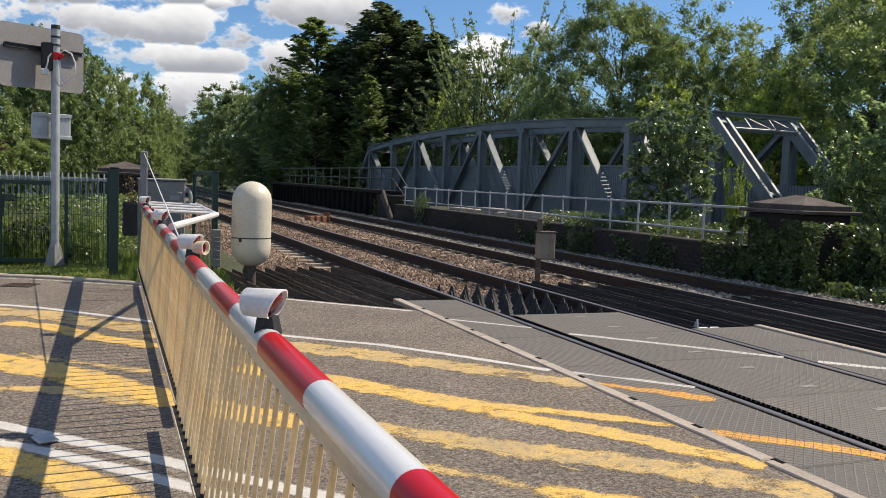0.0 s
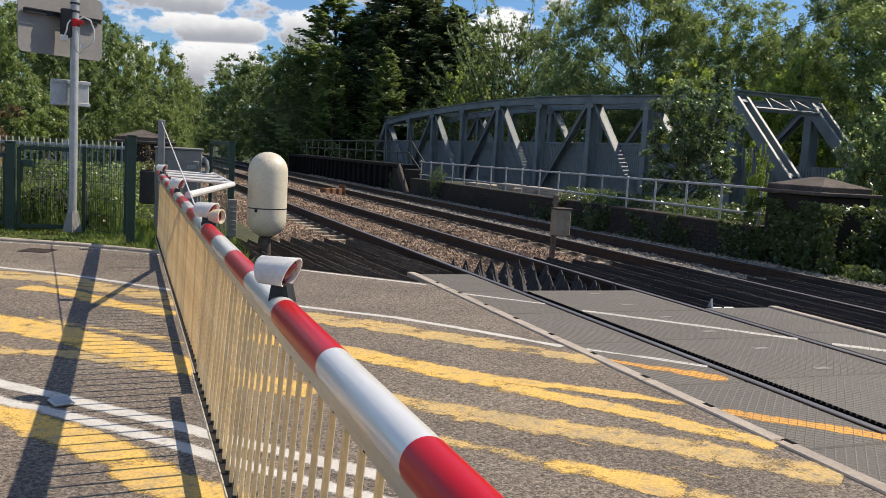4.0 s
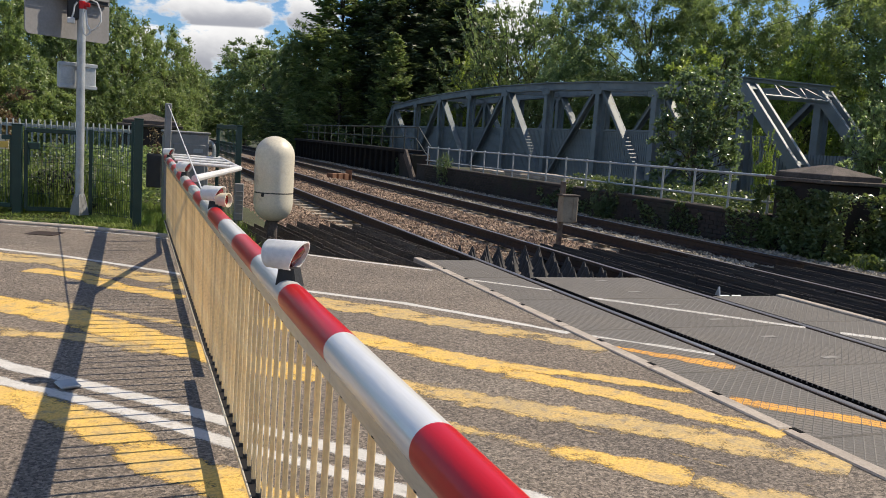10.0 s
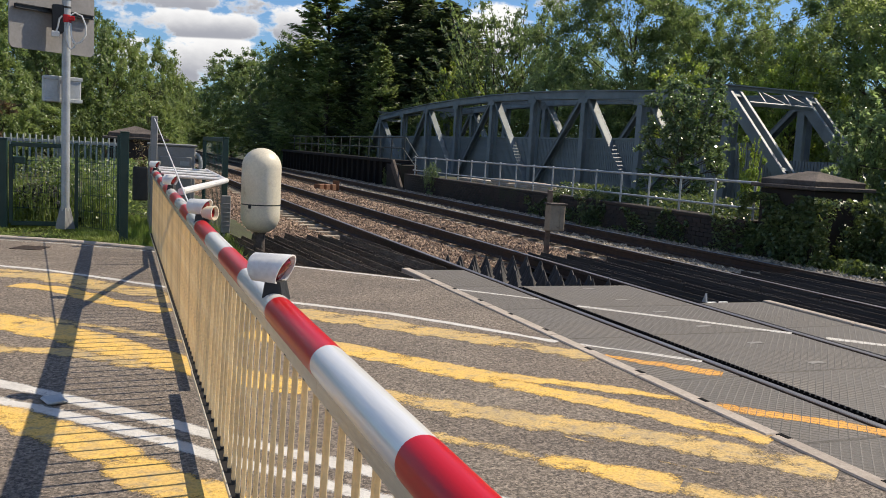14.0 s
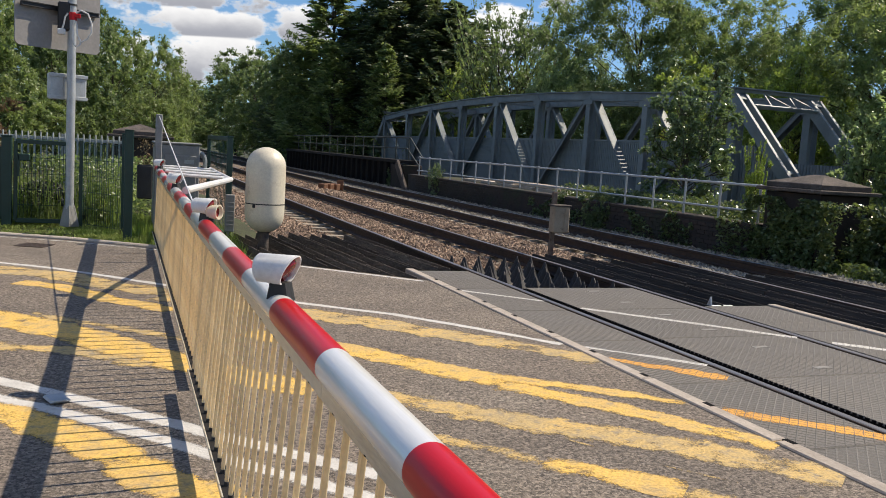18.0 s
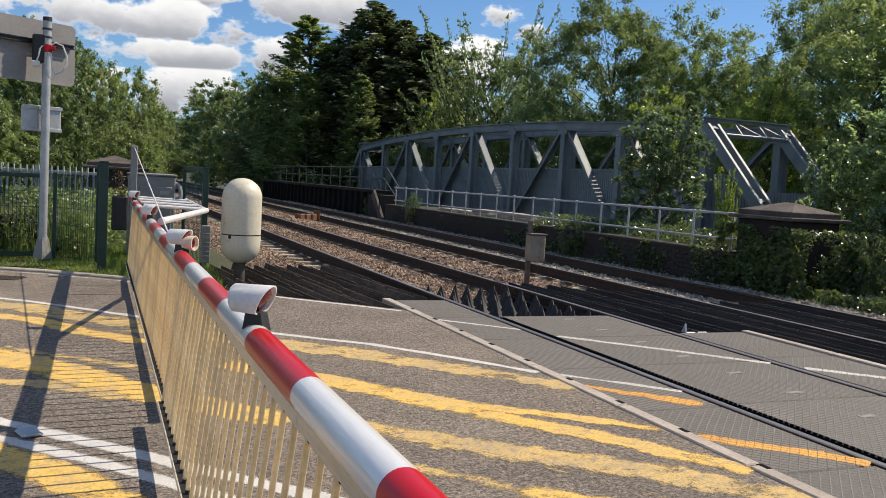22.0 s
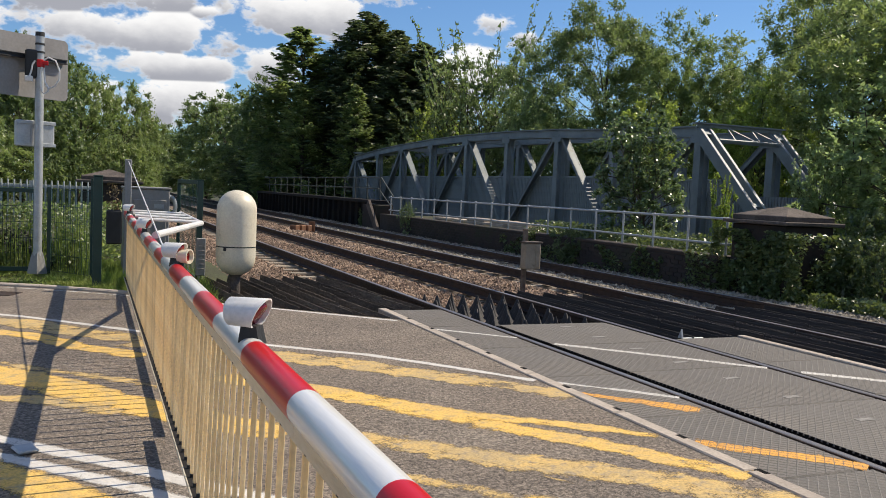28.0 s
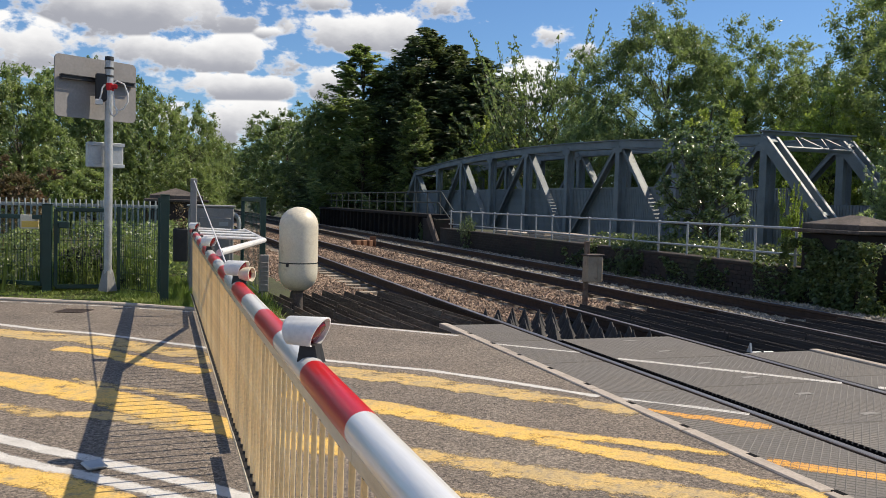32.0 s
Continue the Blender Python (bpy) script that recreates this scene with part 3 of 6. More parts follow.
def ridge_mesh(w, l, pitch=0.046):
    """Two crossing sets of thin slanting ridges over one panel."""
    s = Shape()
    w, l = w - 0.03, l - 0.03
    for sg in (1, -1):
        n = int((w + l) / (pitch * 1.414))
        for i in range(n):
            c = -(w + l) / 2 + (i + 0.5) * (w + l) / n
            # the line y = sg * x + c within the panel
            xs = sorted((max(-w / 2, min(w / 2, sg * (-l / 2 - c))), max(-w / 2, min(w / 2, sg * (l / 2 - c)))))
            if xs[1] - xs[0] < 0.01:
                continue
            vs = []
            for x in xs:
                y = sg * x + c
                vs += [(x - 0.0035, y + sg * 0.0035, 0), (x, y, 0.0022), (x + 0.0035, y - sg * 0.0035, 0)]
            s.add(vs, [(0, 1, 4, 3), (1, 2, 5, 4)] if sg > 0 else [(3, 4, 1, 0), (4, 5, 2, 1)])
    return s


def panels():
    label = "dark studded rubber crossing panels between the rails"
    t = thing("crossing_panels", label, "panel", kind="structure")
    for name, x0, x1, top, ln, n in (("panel", 3.46, 4.115, 9.36, 1.2, 11), ("panel", 4.270, 5.61, 8.20, 1.2, 11), ("panel", 5.73, 6.53, 7.12, 1.2, 10), ("panel", 7.85, 9.2, 4.6, 1.2, 8), ("panel", 6.68, 7.69, 5.4, 1.2, 8)):
        me = panel_mesh(x1 - x0, ln).mesh("panel", RUBBER)
        rd = ridge_mesh(x1 - x0, ln).mesh("ridges", RIDGE)
        for i in range(n):
            ob = part("panel", me, RUBBER, t)
            ob.location = ((x0 + x1) / 2, top - ln * (i + 0.5), -0.004)
            part("ridges", rd, RIDGE, ob, "scuffed diamond ridges")
    # the gap for the wheel flanges beside each rail, its shade filled in black
    part("flangeway", Shape().box((4.235, 2.0, -0.175), (0.066, 12.4, 0.05)).box((4.265, 2.0, -0.09), (0.006, 12.4, 0.155)).box((5.594, 2.0, -0.13), (0.04, 12.4, 0.03)), GAP_BLACK, t, "flange gap with its shade filled in black")
    s = Shape()
    for i in range(230):
        s.box((4.265, 8.1 - i * 0.046, -0.005), (0.010, 0.024, 0.012))
    tagged(part("gap_teeth", s, GAP_BLACK, t, "black teeth along the flange gap"), kind="stuff")
    # small white lifting marks and lines
    me = Shape().box((0, 0, 0.0008), (0.15, 0.06, 0.0016)).mesh("panel_mark", material("worn_panel_mark", (0.30, 0.285, 0.26), 0.8, other=(0.16, 0.15, 0.135), scale=22))
    for i in range(9):
        o = structure("panel_mark", me, None, "small worn pale mark on a rubber panel")
        o.location = (4.98, 7.97 - i * 0.635, -0.0025)
    strip("white_line", [(3.47, 8.03), (4.10, 7.42)], 0.09, WHITE, "worn white line on rubber panels", 0.0026, 0.01)
    strip("white_line", [(4.30, 7.06), (5.02, 6.33), (5.60, 5.70)], 0.11, WHITE, "worn white line on rubber panels", 0.0026, 0.012)
    strip("white_line", [(5.78, 5.5), (6.5, 4.8)], 0.13, WHITE, "worn white line on rubber panels", 0.0026, 0.012)
    strip("white_line", [(3.47, 5.58), (3.82, 5.26), (4.10, 4.96)], 0.09, WHITE, "worn white line on rubber panels", 0.0026, 0.015)
    strip("orange_hatch", [(3.47, 5.24), (3.60, 5.08), (3.74, 4.95), (3.83, 4.83), (4.02, 4.64)], (0.10, 0.22), ORANGE, "worn orange paint on rubber panels", 0.0024, 0.05, 3)
    strip("orange_hatch", [(3.47, 4.02), (3.72, 3.78), (3.90, 3.62), (4.06, 3.45), (4.11, 3.38)], (0.17, 0.17), ORANGE, "worn orange paint on rubber panels", 0.0024, 0.03, 4)


panels()


def rails():
    prof = [(-0.035, 0), (0.035, 0), (0.036, -0.035), (0.012, -0.05), (0.010, -0.125), (0.07, -0.145), (0.07, -0.159), (-0.07, -0.159), (-0.07, -0.145), (-0.010, -0.125), (-0.012, -0.05), (-0.036, -0.035)]
    for x in RAILS:
        t = thing("rail", "rust-brown steel rail with a polished head", "rail", (x, 0, 0), group="running rails", kind="structure")
        for name, pr, mat in (("web", [(-0.034, -0.003), (0.034, -0.003)] + prof[2:], RAIL_SIDE), ("head", [(-0.016, 0.0), (-0.022, -0.004), (0.030, -0.004), (0.026, 0.0)], RAIL_HEAD)):
            n = len(pr)
            vs = [(px, y, pz) for y in (-40, 160) for px, pz in pr]
            fs = [(i, (i + 1) % n, n + (i + 1) % n, n + i) for i in range(n)] + [tuple(range(n))[::-1], tuple(range(n, 2 * n))]
            part(name, Shape().add(vs, fs), mat, t)


rails()


def track_bed():
    # one ballast sheet, heaped between the tracks and sloping off at the sides
    xs = [1.2, 1.9, 2.4, 2.9, 3.4, 3.9, 4.4, 4.9, 5.4, 5.9, 6.3, 6.7, 7.1, 7.5, 8.0, 8.5, 9.0, 9.4, 9.8, 10.1]
    hs = [-0.42, -0.30, -0.16, -0.14, -0.18, -0.25, -0.20, -0.19, -0.21, -0.25, -0.13, -0.11, -0.15, -0.25, -0.20, -0.19, -0.22, -0.14, -0.09, -0.08]
    ys = [-40 + i * 1.0 for i in range(200)]
    vs = [(x, y, h + 0.03 * noise.noise((x * 2, y * 0.8, 3))) for y in ys for x, h in zip(xs, hs)]
    w = len(xs)
    fs = [(j * w + i, j * w + i + 1, (j + 1) * w + i + 1, (j + 1) * w + i) for j in range(len(ys) - 1) for i in range(w - 1)]
    # the crossing panels and the road cover the bed near the camera
    structure("ballast_bed", Shape().add(vs, fs), BED, "brown ballast bed under the tracks", True)
    # loose stones
    rng = np.random.default_rng(3)
    quads = []
    for x0, x1, y0, y1, n in ((1.9, 4.05, 12.6, 40, 15000), (4.25, 5.6, 10.6, 40, 15000), (5.75, 7.66, 10.2, 45, 21000), (7.83, 9.17, 9.5, 40, 12000), (9.3, 10.08, 3, 45, 17000)):
        u = rng.uniform(0, 1, n) ** 1.5
        px, py = rng.uniform(x0, x1, n), y0 + (y1 - y0) * u
        pz = np.interp(px, xs, hs) + 0.01
        sz = rng.uniform(0.017, 0.040, n) * (1 + u * 0.6)
        # a stone is a squashed, uneven octahedron
        oct_ = np.array([(1, 0, 0), (0, 1, 0), (-1, 0, 0), (0, -1, 0), (0, 0, 1), (0, 0, -1)], float)
        tri = np.array([(0, 1, 4), (1, 2, 4), (2, 3, 4), (3, 0, 4)])
        ang = rng.uniform(0, 6.28, n)
        c, s = np.cos(ang), np.sin(ang)
        jit = rng.uniform(0.6, 1.3, (n, 6, 1))
        o = oct_[None] * jit * np.array([1.3, 0.9, 0.8])
        o = o + rng.uniform(-0.42, 0.42, o.shape)
        ox = o[:, :, 0] * c[:, None] - o[:, :, 1] * s[:, None]
        oy = o[:, :, 0] * s[:, None] + o[:, :, 1] * c[:, None]
        v = np.stack([ox, oy, o[:, :, 2]], 2) * sz[:, None, None] + np.stack([px, py, pz], 1)[:, None]
        quads.append((v, tri))
    for name, mat, label, group in (("ballast", BALLAST, "loose brown ballast stones between the rails", quads[:3]), ("ballast", BALLAST_GREY, "loose pale grey ballast stones by the far track", quads[3:])):
        heap(name, mat, label, group, tri)


def heap(name, mat, label, quads, tri):
    vs = np.concatenate([v.reshape(-1, 3) for v, _ in quads])
    n = len(vs) // 6
    fs = (np.arange(n)[:, None, None] * 6 + tri[None]).reshape(-1, 3)
    me = bpy.data.meshes.new(name)
    me.from_pydata(vs.tolist(), [], fs.tolist())
    me.materials.append(mat)
    tagged(new(name, me), label, "ballast", kind="stuff")


track_bed()


def sleepers():
    s = Shape()
    s.add([(x, y, z) for y, z in ((-0.13, -0.1), (-0.10, 0.06), (0.10, 0.06), (0.13, -0.1)) for x in (-1.25, 1.25)], [(0, 2, 3, 1), (2, 4, 5, 3), (4, 6, 7, 5), (0, 6, 4, 2), (1, 3, 5, 7)])
    me = s.mesh("sleeper", SLEEPER)
    for cx, y0 in ((4.92, 10.75), (8.5, 9.4)):
        t = thing("sleepers", "weathered concrete sleepers half buried in ballast", "sleeper", kind="structure")
        for i in range(60):
            part("sleeper", me, SLEEPER, t).location = (cx, y0 + 0.65 * i, -0.249)


sleepers()


def guard(name, x0, x1, y0, y1, pitch, high, label, slant=0.0, z0=-0.17, mat=None, base=1.0, plank=False):
    """Ridged timbers laid along the track to keep people off it."""
    t = thing(name, label, "trespass guard")
    n = int(round((x1 - x0) / pitch))
    for i in range(n):
        x = x0 + (i + 0.5) * pitch
        ya, yb = y0(x) if callable(y0) else y0, y1(x) if callable(y1) else y1
        h = pitch * 0.5
        h *= base
        ln = yb - ya
        if plank:
            # a board on edge, its top leaning towards the track
            s = Shape()
            cut = ln * (0.45 + 0.2 * math.sin(i * 1.7))
            for a, b, dz in ((0, cut - 0.004, 0.0), (cut + 0.004, ln, 0.012)):
                q = [(-0.02, a, -0.1), (0.02, a, -0.1), (0.036, a, high), (0.030, a, high), (-0.02, b, -0.1), (0.02, b, -0.1), (0.036, b, high - 0.008), (0.030, b, high - 0.008)]
                s.add([(x_ + slant * y_ / ln, y_, z_ + dz) for x_, y_, z_ in q], [(0, 1, 2, 3), (7, 6, 5, 4), (0, 4, 5, 1), (1, 5, 6, 2), (2, 6, 7, 3), (3, 7, 4, 0)])
        else:
            vs = [(-h, 0, 0), (h, 0, 0), (0.0, 0, high), (-h, ln, 0), (h, ln, 0), (0.0, ln, high)]
            vs = [(a + slant * b / ln, b, c) for a, b, c in vs]
            s = Shape().add(vs, [(0, 1, 2), (5, 4, 3), (0, 3, 4, 1), (1, 4, 5, 2), (0, 2, 5, 3)])
        ob = part("timber", s, mat or TIMBER, t)
        ob.location = (x, ya, z0 + 0.020 * math.sin(i * 2.3))


guard("trespass_guard", 1.35, 4.07, lambda x: max(9.62 - (x - 2.18) * 0.83, 9.42 if x > 3.3 else 0) + 0.06, lambda x: 13.0 - 0.2 * abs(x - 3), 0.165, 0.17, "weathered timber boards on edge beside the near track", slant=-0.25, plank=True)


def cone_panels():
    t = thing("anti_trespass_mat", "black rubber pyramid anti-trespass panels between the rails", "trespass guard")
    part("base", Shape().box((4.94, 9.5, -0.235), (1.34, 2.5, 0.05)), CONE, t)
    rng = random.Random(4)
    meshes = []
    for k in range(5):
        h, dx, dy = 0.235 + rng.uniform(-0.018, 0.018), rng.uniform(-0.010, 0.010), rng.uniform(-0.012, 0.012)
        s, n = Shape(), 7
        prof = ((0.098, 0.0), (0.066, 0.055), (0.036, 0.135), (0.014, 0.21), (0.003, 1.0))
        s.add([(dx * min(z / h, 1) + r_ * math.cos(6.283 * i / n + k), dy * min(z / h, 1) + r_ * 1.9 * math.sin(6.283 * i / n + k), min(z, h)) for r_, z in prof for i in range(n)],
              [(q * n + i, q * n + (i + 1) % n, (q + 1) * n + (i + 1) % n, (q + 1) * n + i) for q in range(4) for i in range(n)])
        meshes.append(s.mesh("cone", CONE, True))
    for i in range(7):
        for j in range(6):
            part("cone", meshes[rng.randrange(5)], CONE, t).location = (4.365 + i * 0.192, 8.45 + j * 0.415 + 0.03 * (i % 2), -0.215)


cone_panels()
guard("trespass_guard", 5.74, 7.66, lambda x: 7.16 if x < 6.6 else 5.45, lambda x: 10.0 + (7.7 - x) * 0.6, 0.16, 0.15, "dark tarred ridged timbers between the two tracks", plank=True, z0=-0.16, mat=DARK_TIMBER)
guard("trespass_guard", 7.83, 9.18, 4.7, 9.3, 0.168, 0.16, "dark tarred ridged timbers between the rails of the far track", plank=True, z0=-0.18, mat=DARK_TIMBER)


structure("guard_bed", Shape().box((4.93, 9.5, -0.30), (1.3, 2.6, 0.16)).box((6.7, 8.0, -0.22), (1.9, 5.6, 0.10)).box((8.5, 7.0, -0.25), (1.3, 4.8, 0.12)), DARK_TIMBER, "oily dark ground under the timbers")
structure("guard_bed", Shape().prism([(1.3, 10.5), (2.2, 9.75), (3.32, 8.75), (3.32, 9.45), (4.0, 9.45), (4.0, 12.9), (1.3, 12.9)], -0.25, -0.13), EARTH, "bare dark ground under the timber boards")

# ---- barrier ----
def boom_x(y):
    return 0.602 + 0.0128 * y


def boom_z(y):
    return 0.925 - 0.0125 * y + 0.00095 * y * y


SKIRTS = []


def barrier():
    t = thing("crossing_barrier", "lowered red and white striped barrier boom with a cream slatted skirt", "barrier", (0.77, 12.4, 0))
    o = Vector((0.77, 12.4, 0))

    def P(y, dx=0.0, z=0.0):
        return Vector((boom_x(y) + dx, y, z)) - o
    # boom bands
    edges = [1.25 + 0.602 * i for i in range(-5, 20)]
    for i, (a, b) in enumerate(zip(edges[:-1], edges[1:])):
        red = (i % 2 == 0)
        b = min(b, 12.3)
        if a >= 12.3:
            break
        s = Shape().tube([P(a, 0, boom_z(a)), P(b, 0, boom_z(b))], 0.0415 if red else 0.0411, 28, cap=True)
        part("band", s, BOOM_RED if red else BOOM_WHITE, t, "red reflective band" if red else "white reflective band", True)
    # box rail under the boom, and the strip from which the skirt hangs
    for a, b in zip(edges[0::3], edges[3::3] + [12.2]):
        b = min(b, 12.2)
        if a < b:
            part("top_rail", Shape().beam(P(a, 0, boom_z(a) - 0.060), P(b, 0, boom_z(b) - 0.060), 0.034, 0.045, 0.004), ALU, t, "weathered aluminium rail under the boom")
            part("hinge_strip", Shape().beam(P(a, -0.022, boom_z(a) - 0.042), P(b, -0.022, boom_z(b) - 0.042), 0.006, 0.05, 0.002), ALU, t)
    # the skirt hangs from the boom in two lengths, each of which swings
    n = int((12.1 + 1.5) / 0.1215)
    for y0, y1, fz in ((-1.5, 4.79, 0.122), (4.84, 12.1, 0.074)):
        pin = Vector((boom_x(4.8), 4.8, 0.85))

        def Q(y, dx, z):
            return Vector((boom_x(y) + dx, y, z)) - pin
        rail = part("bottom_rail", Shape().beam(Q(y0, 0, fz), Q(y1, 0, fz), 0.042, 0.008), BITUMEN, t, "dark flat lower rail of the skirt")
        rail.location = pin - o
        part("rail_lip", Shape().beam(Q(y0, -0.024, fz + 0.002), Q(y1, -0.024, fz + 0.002), 0.005, 0.016), ALU, rail, "thin pale lip")
        slat = Shape().beam((0, 0, fz - 0.825), (0, 0, 0), 0.0140, 0.0155, 0.003, up=(0, 1, 0)).mesh("slat", CREAM)
        feet = Shape()
        for yy in [-1.45 + i * 0.1215 for i in range(n)]:
            if y0 < yy < y1:
                part("slat", slat, CREAM, rail).location = Q(yy, 0, 0.825)
                feet.box(Q(yy, 0, fz + 0.012), (0.015, 0.017, 0.022), 0.003)
        tagged(part("slat_foot", feet, BLACK, rail, "small black blocks at the feet of the slats"), kind="stuff")
        SKIRTS.append(rail)
    # rivets under the top rail
    me = Shape().box((0, 0, 0), (0.006, 0.008, 0.008), 0.002).mesh("rivet", BLACK)
    for i in range(0, n, 2):
        yy = -1.40 + i * 0.1215
        part("rivet", me, BLACK, t).location = P(yy, -0.019, boom_z(yy) - 0.070)
    # lamps
    for yy in (2.54, 4.92, 7.8, 11.25):
        lamp(t, P(yy, 0.0, boom_z(yy) + 0.034), 3 < yy < 6)
    # side frame that stiffens the boom
    z = 0.95
    frame = [P(7.0, 0.03, z), (1.38 - o.x, 9.55 - o.y, z - 0.02), (1.47 - o.x, 12.5 - o.y, z - 0.02)]
    part("stiffening_frame", Shape().tube([frame[0], frame[1]], 0.028, 10), TUBE, t, "white tubular side frame")
    part("frame_bar", Shape().tube([frame[1], frame[2]], 0.022, 10), TUBE, t)
    for yy in (9.75, 10.5, 11.3, 12.1):
        part("rung", Shape().tube([P(yy, 0.03, z), (1.39 + (yy - 9.55) * 0.03 - o.x, yy - o.y, z - 0.02)], 0.018, 8), TUBE, t)
    # mast and stay wire
    part("mast", Shape().beam((0.02, 0.25, 0.0), (0.02, 0.25, 1.63), 0.09, 0.09, 0.01, up=(0, 1, 0)), GREY, t, "grey steel mast")
    part("stay_wire", Shape().tube([(0.02, 0.22, 1.60), P(6.0, 0.02, boom_z(6.0) + 0.03)], 0.006, 6), TUBE, t, "thin pale stay wire")
    part("counterweight", Shape().box((-0.15, 0.25, 0.70), (0.20, 0.12, 0.46), 0.015), BLACK, t, "black counterweight box")
    part("housing", Shape().box((0.30, 0.95, 0.615), (0.62, 0.60, 1.23), 0.015), GREY, t, "grey steel machine cabinet")
    part("housing_door", Shape().box((0.34, 0.641, 0.72), (0.44, 0.018, 0.72), 0.008), GREY, t)
    part("housing_lid", Shape().box((0.30, 0.95, 1.245), (0.66, 0.64, 0.03), 0.008), GREY, t)
    part("housing_label", Shape().box((0.46, 0.629, 0.99), (0.13, 0.004, 0.06)), PALE, t)
    part("crank_arc", Shape().tube([(0.615 + 0.085 * math.sin(a), 0.80, 0.98 + 0.15 * math.cos(a)) for a in [i * 0.25 for i in range(9)]], 0.03, 8), PALE, t)


def lamp(t, at, ringed=False):
    """A hooded red lamp that sits astride the boom."""
    n = 24
    pr = [(0.046 * math.cos(a), 0.044 * math.sin(a) if math.sin(a) > -0.75 else -0.034) for a in [2 * math.pi * k / n for k in range(n)]]
    r = Matrix.Rotation(radians(-38), 3, "Z")
    C = Vector(at) + Vector((0, 0, 0.072)) + r @ Vector((-0.010, 0, 0))

    def ring(x, k, slope=0.0):
        return [C + r @ Vector((x + slope * q, p * k, q * k)) for p, q in pr]
    vs = ring(-0.058, 0.86, -0.10) + ring(-0.051, 1.0, -0.10) + ring(0.042, 1.07, 0.46) + ring(0.042, 0.97, 0.46) + ring(0.022, 0.94, 0.42)
    fs = [(i * n + k, i * n + (k + 1) % n, (i + 1) * n + (k + 1) % n, (i + 1) * n + k) for i in range(4) for k in range(n)] + [tuple(range(n))[::-1]]
    hood = part("lamp_hood", Shape().add(vs, [q[::-1] for q in fs]), LAMP_WHITE, t, "white lamp hood", True)
    vs = ring(0.026, 0.93, 0.42) + ring(0.036, 0.55, 0.42) + [C + r @ Vector((0.040, 0, 0))]
    part("lens", Shape().add(vs, [(k, (k + 1) % n, n + (k + 1) % n, n + k) for k in range(n)] + [(n + k, n + (k + 1) % n, 2 * n) for k in range(n)]), LENS, hood, "red lens", True)
    if ringed:
        c2 = C + r @ Vector((0.080, 0.012, -0.026))
        ax = r @ Vector((1, 0.25, 0))
        side, upv = r @ Vector((0, 1, 0)), Vector((0, 0, 1))
        circ = [(math.cos(k * math.pi / 10), math.sin(k * math.pi / 10)) for k in range(20)]
        vs = [c2 + ax * d + (side * p + upv * q) * w for d, w in ((-0.05, 0.034), (0.006, 0.040), (0.006, 0.034), (-0.02, 0.031)) for p, q in circ]
        fs = [(i * 20 + k, i * 20 + (k + 1) % 20, (i + 1) * 20 + (k + 1) % 20, (i + 1) * 20 + k) for i in range(3) for k in range(20)]
        back = part("lamp_hood", Shape().add(vs, [q[::-1] for q in fs] + [tuple(range(20))]), IVORY, t, "round cream hood of the lamp for the other side", True)
        part("lens", Shape().add([c2 - ax * 0.012 + (side * p + upv * q) * 0.031 for p, q in circ], [tuple(range(20))]), LENS, back, "red lens")
    part("lamp_bracket", Shape().add([Vector(at) + r @ Vector(p) for p in ((-0.022, -0.02, 0.040), (0.026, -0.02, 0.040), (0.026, 0.02, 0.040), (-0.022, 0.02, 0.040), (-0.028, -0.024, -0.010), (0.038, -0.024, -0.012), (0.038, 0.024, -0.012), (-0.028, 0.024, -0.010))],
         [(3, 2, 1, 0), (1, 5, 4, 0), (2, 6, 5, 1), (3, 7, 6, 2), (0, 4, 7, 3), (4, 5, 6, 7)]), BLACK, t)


barrier()


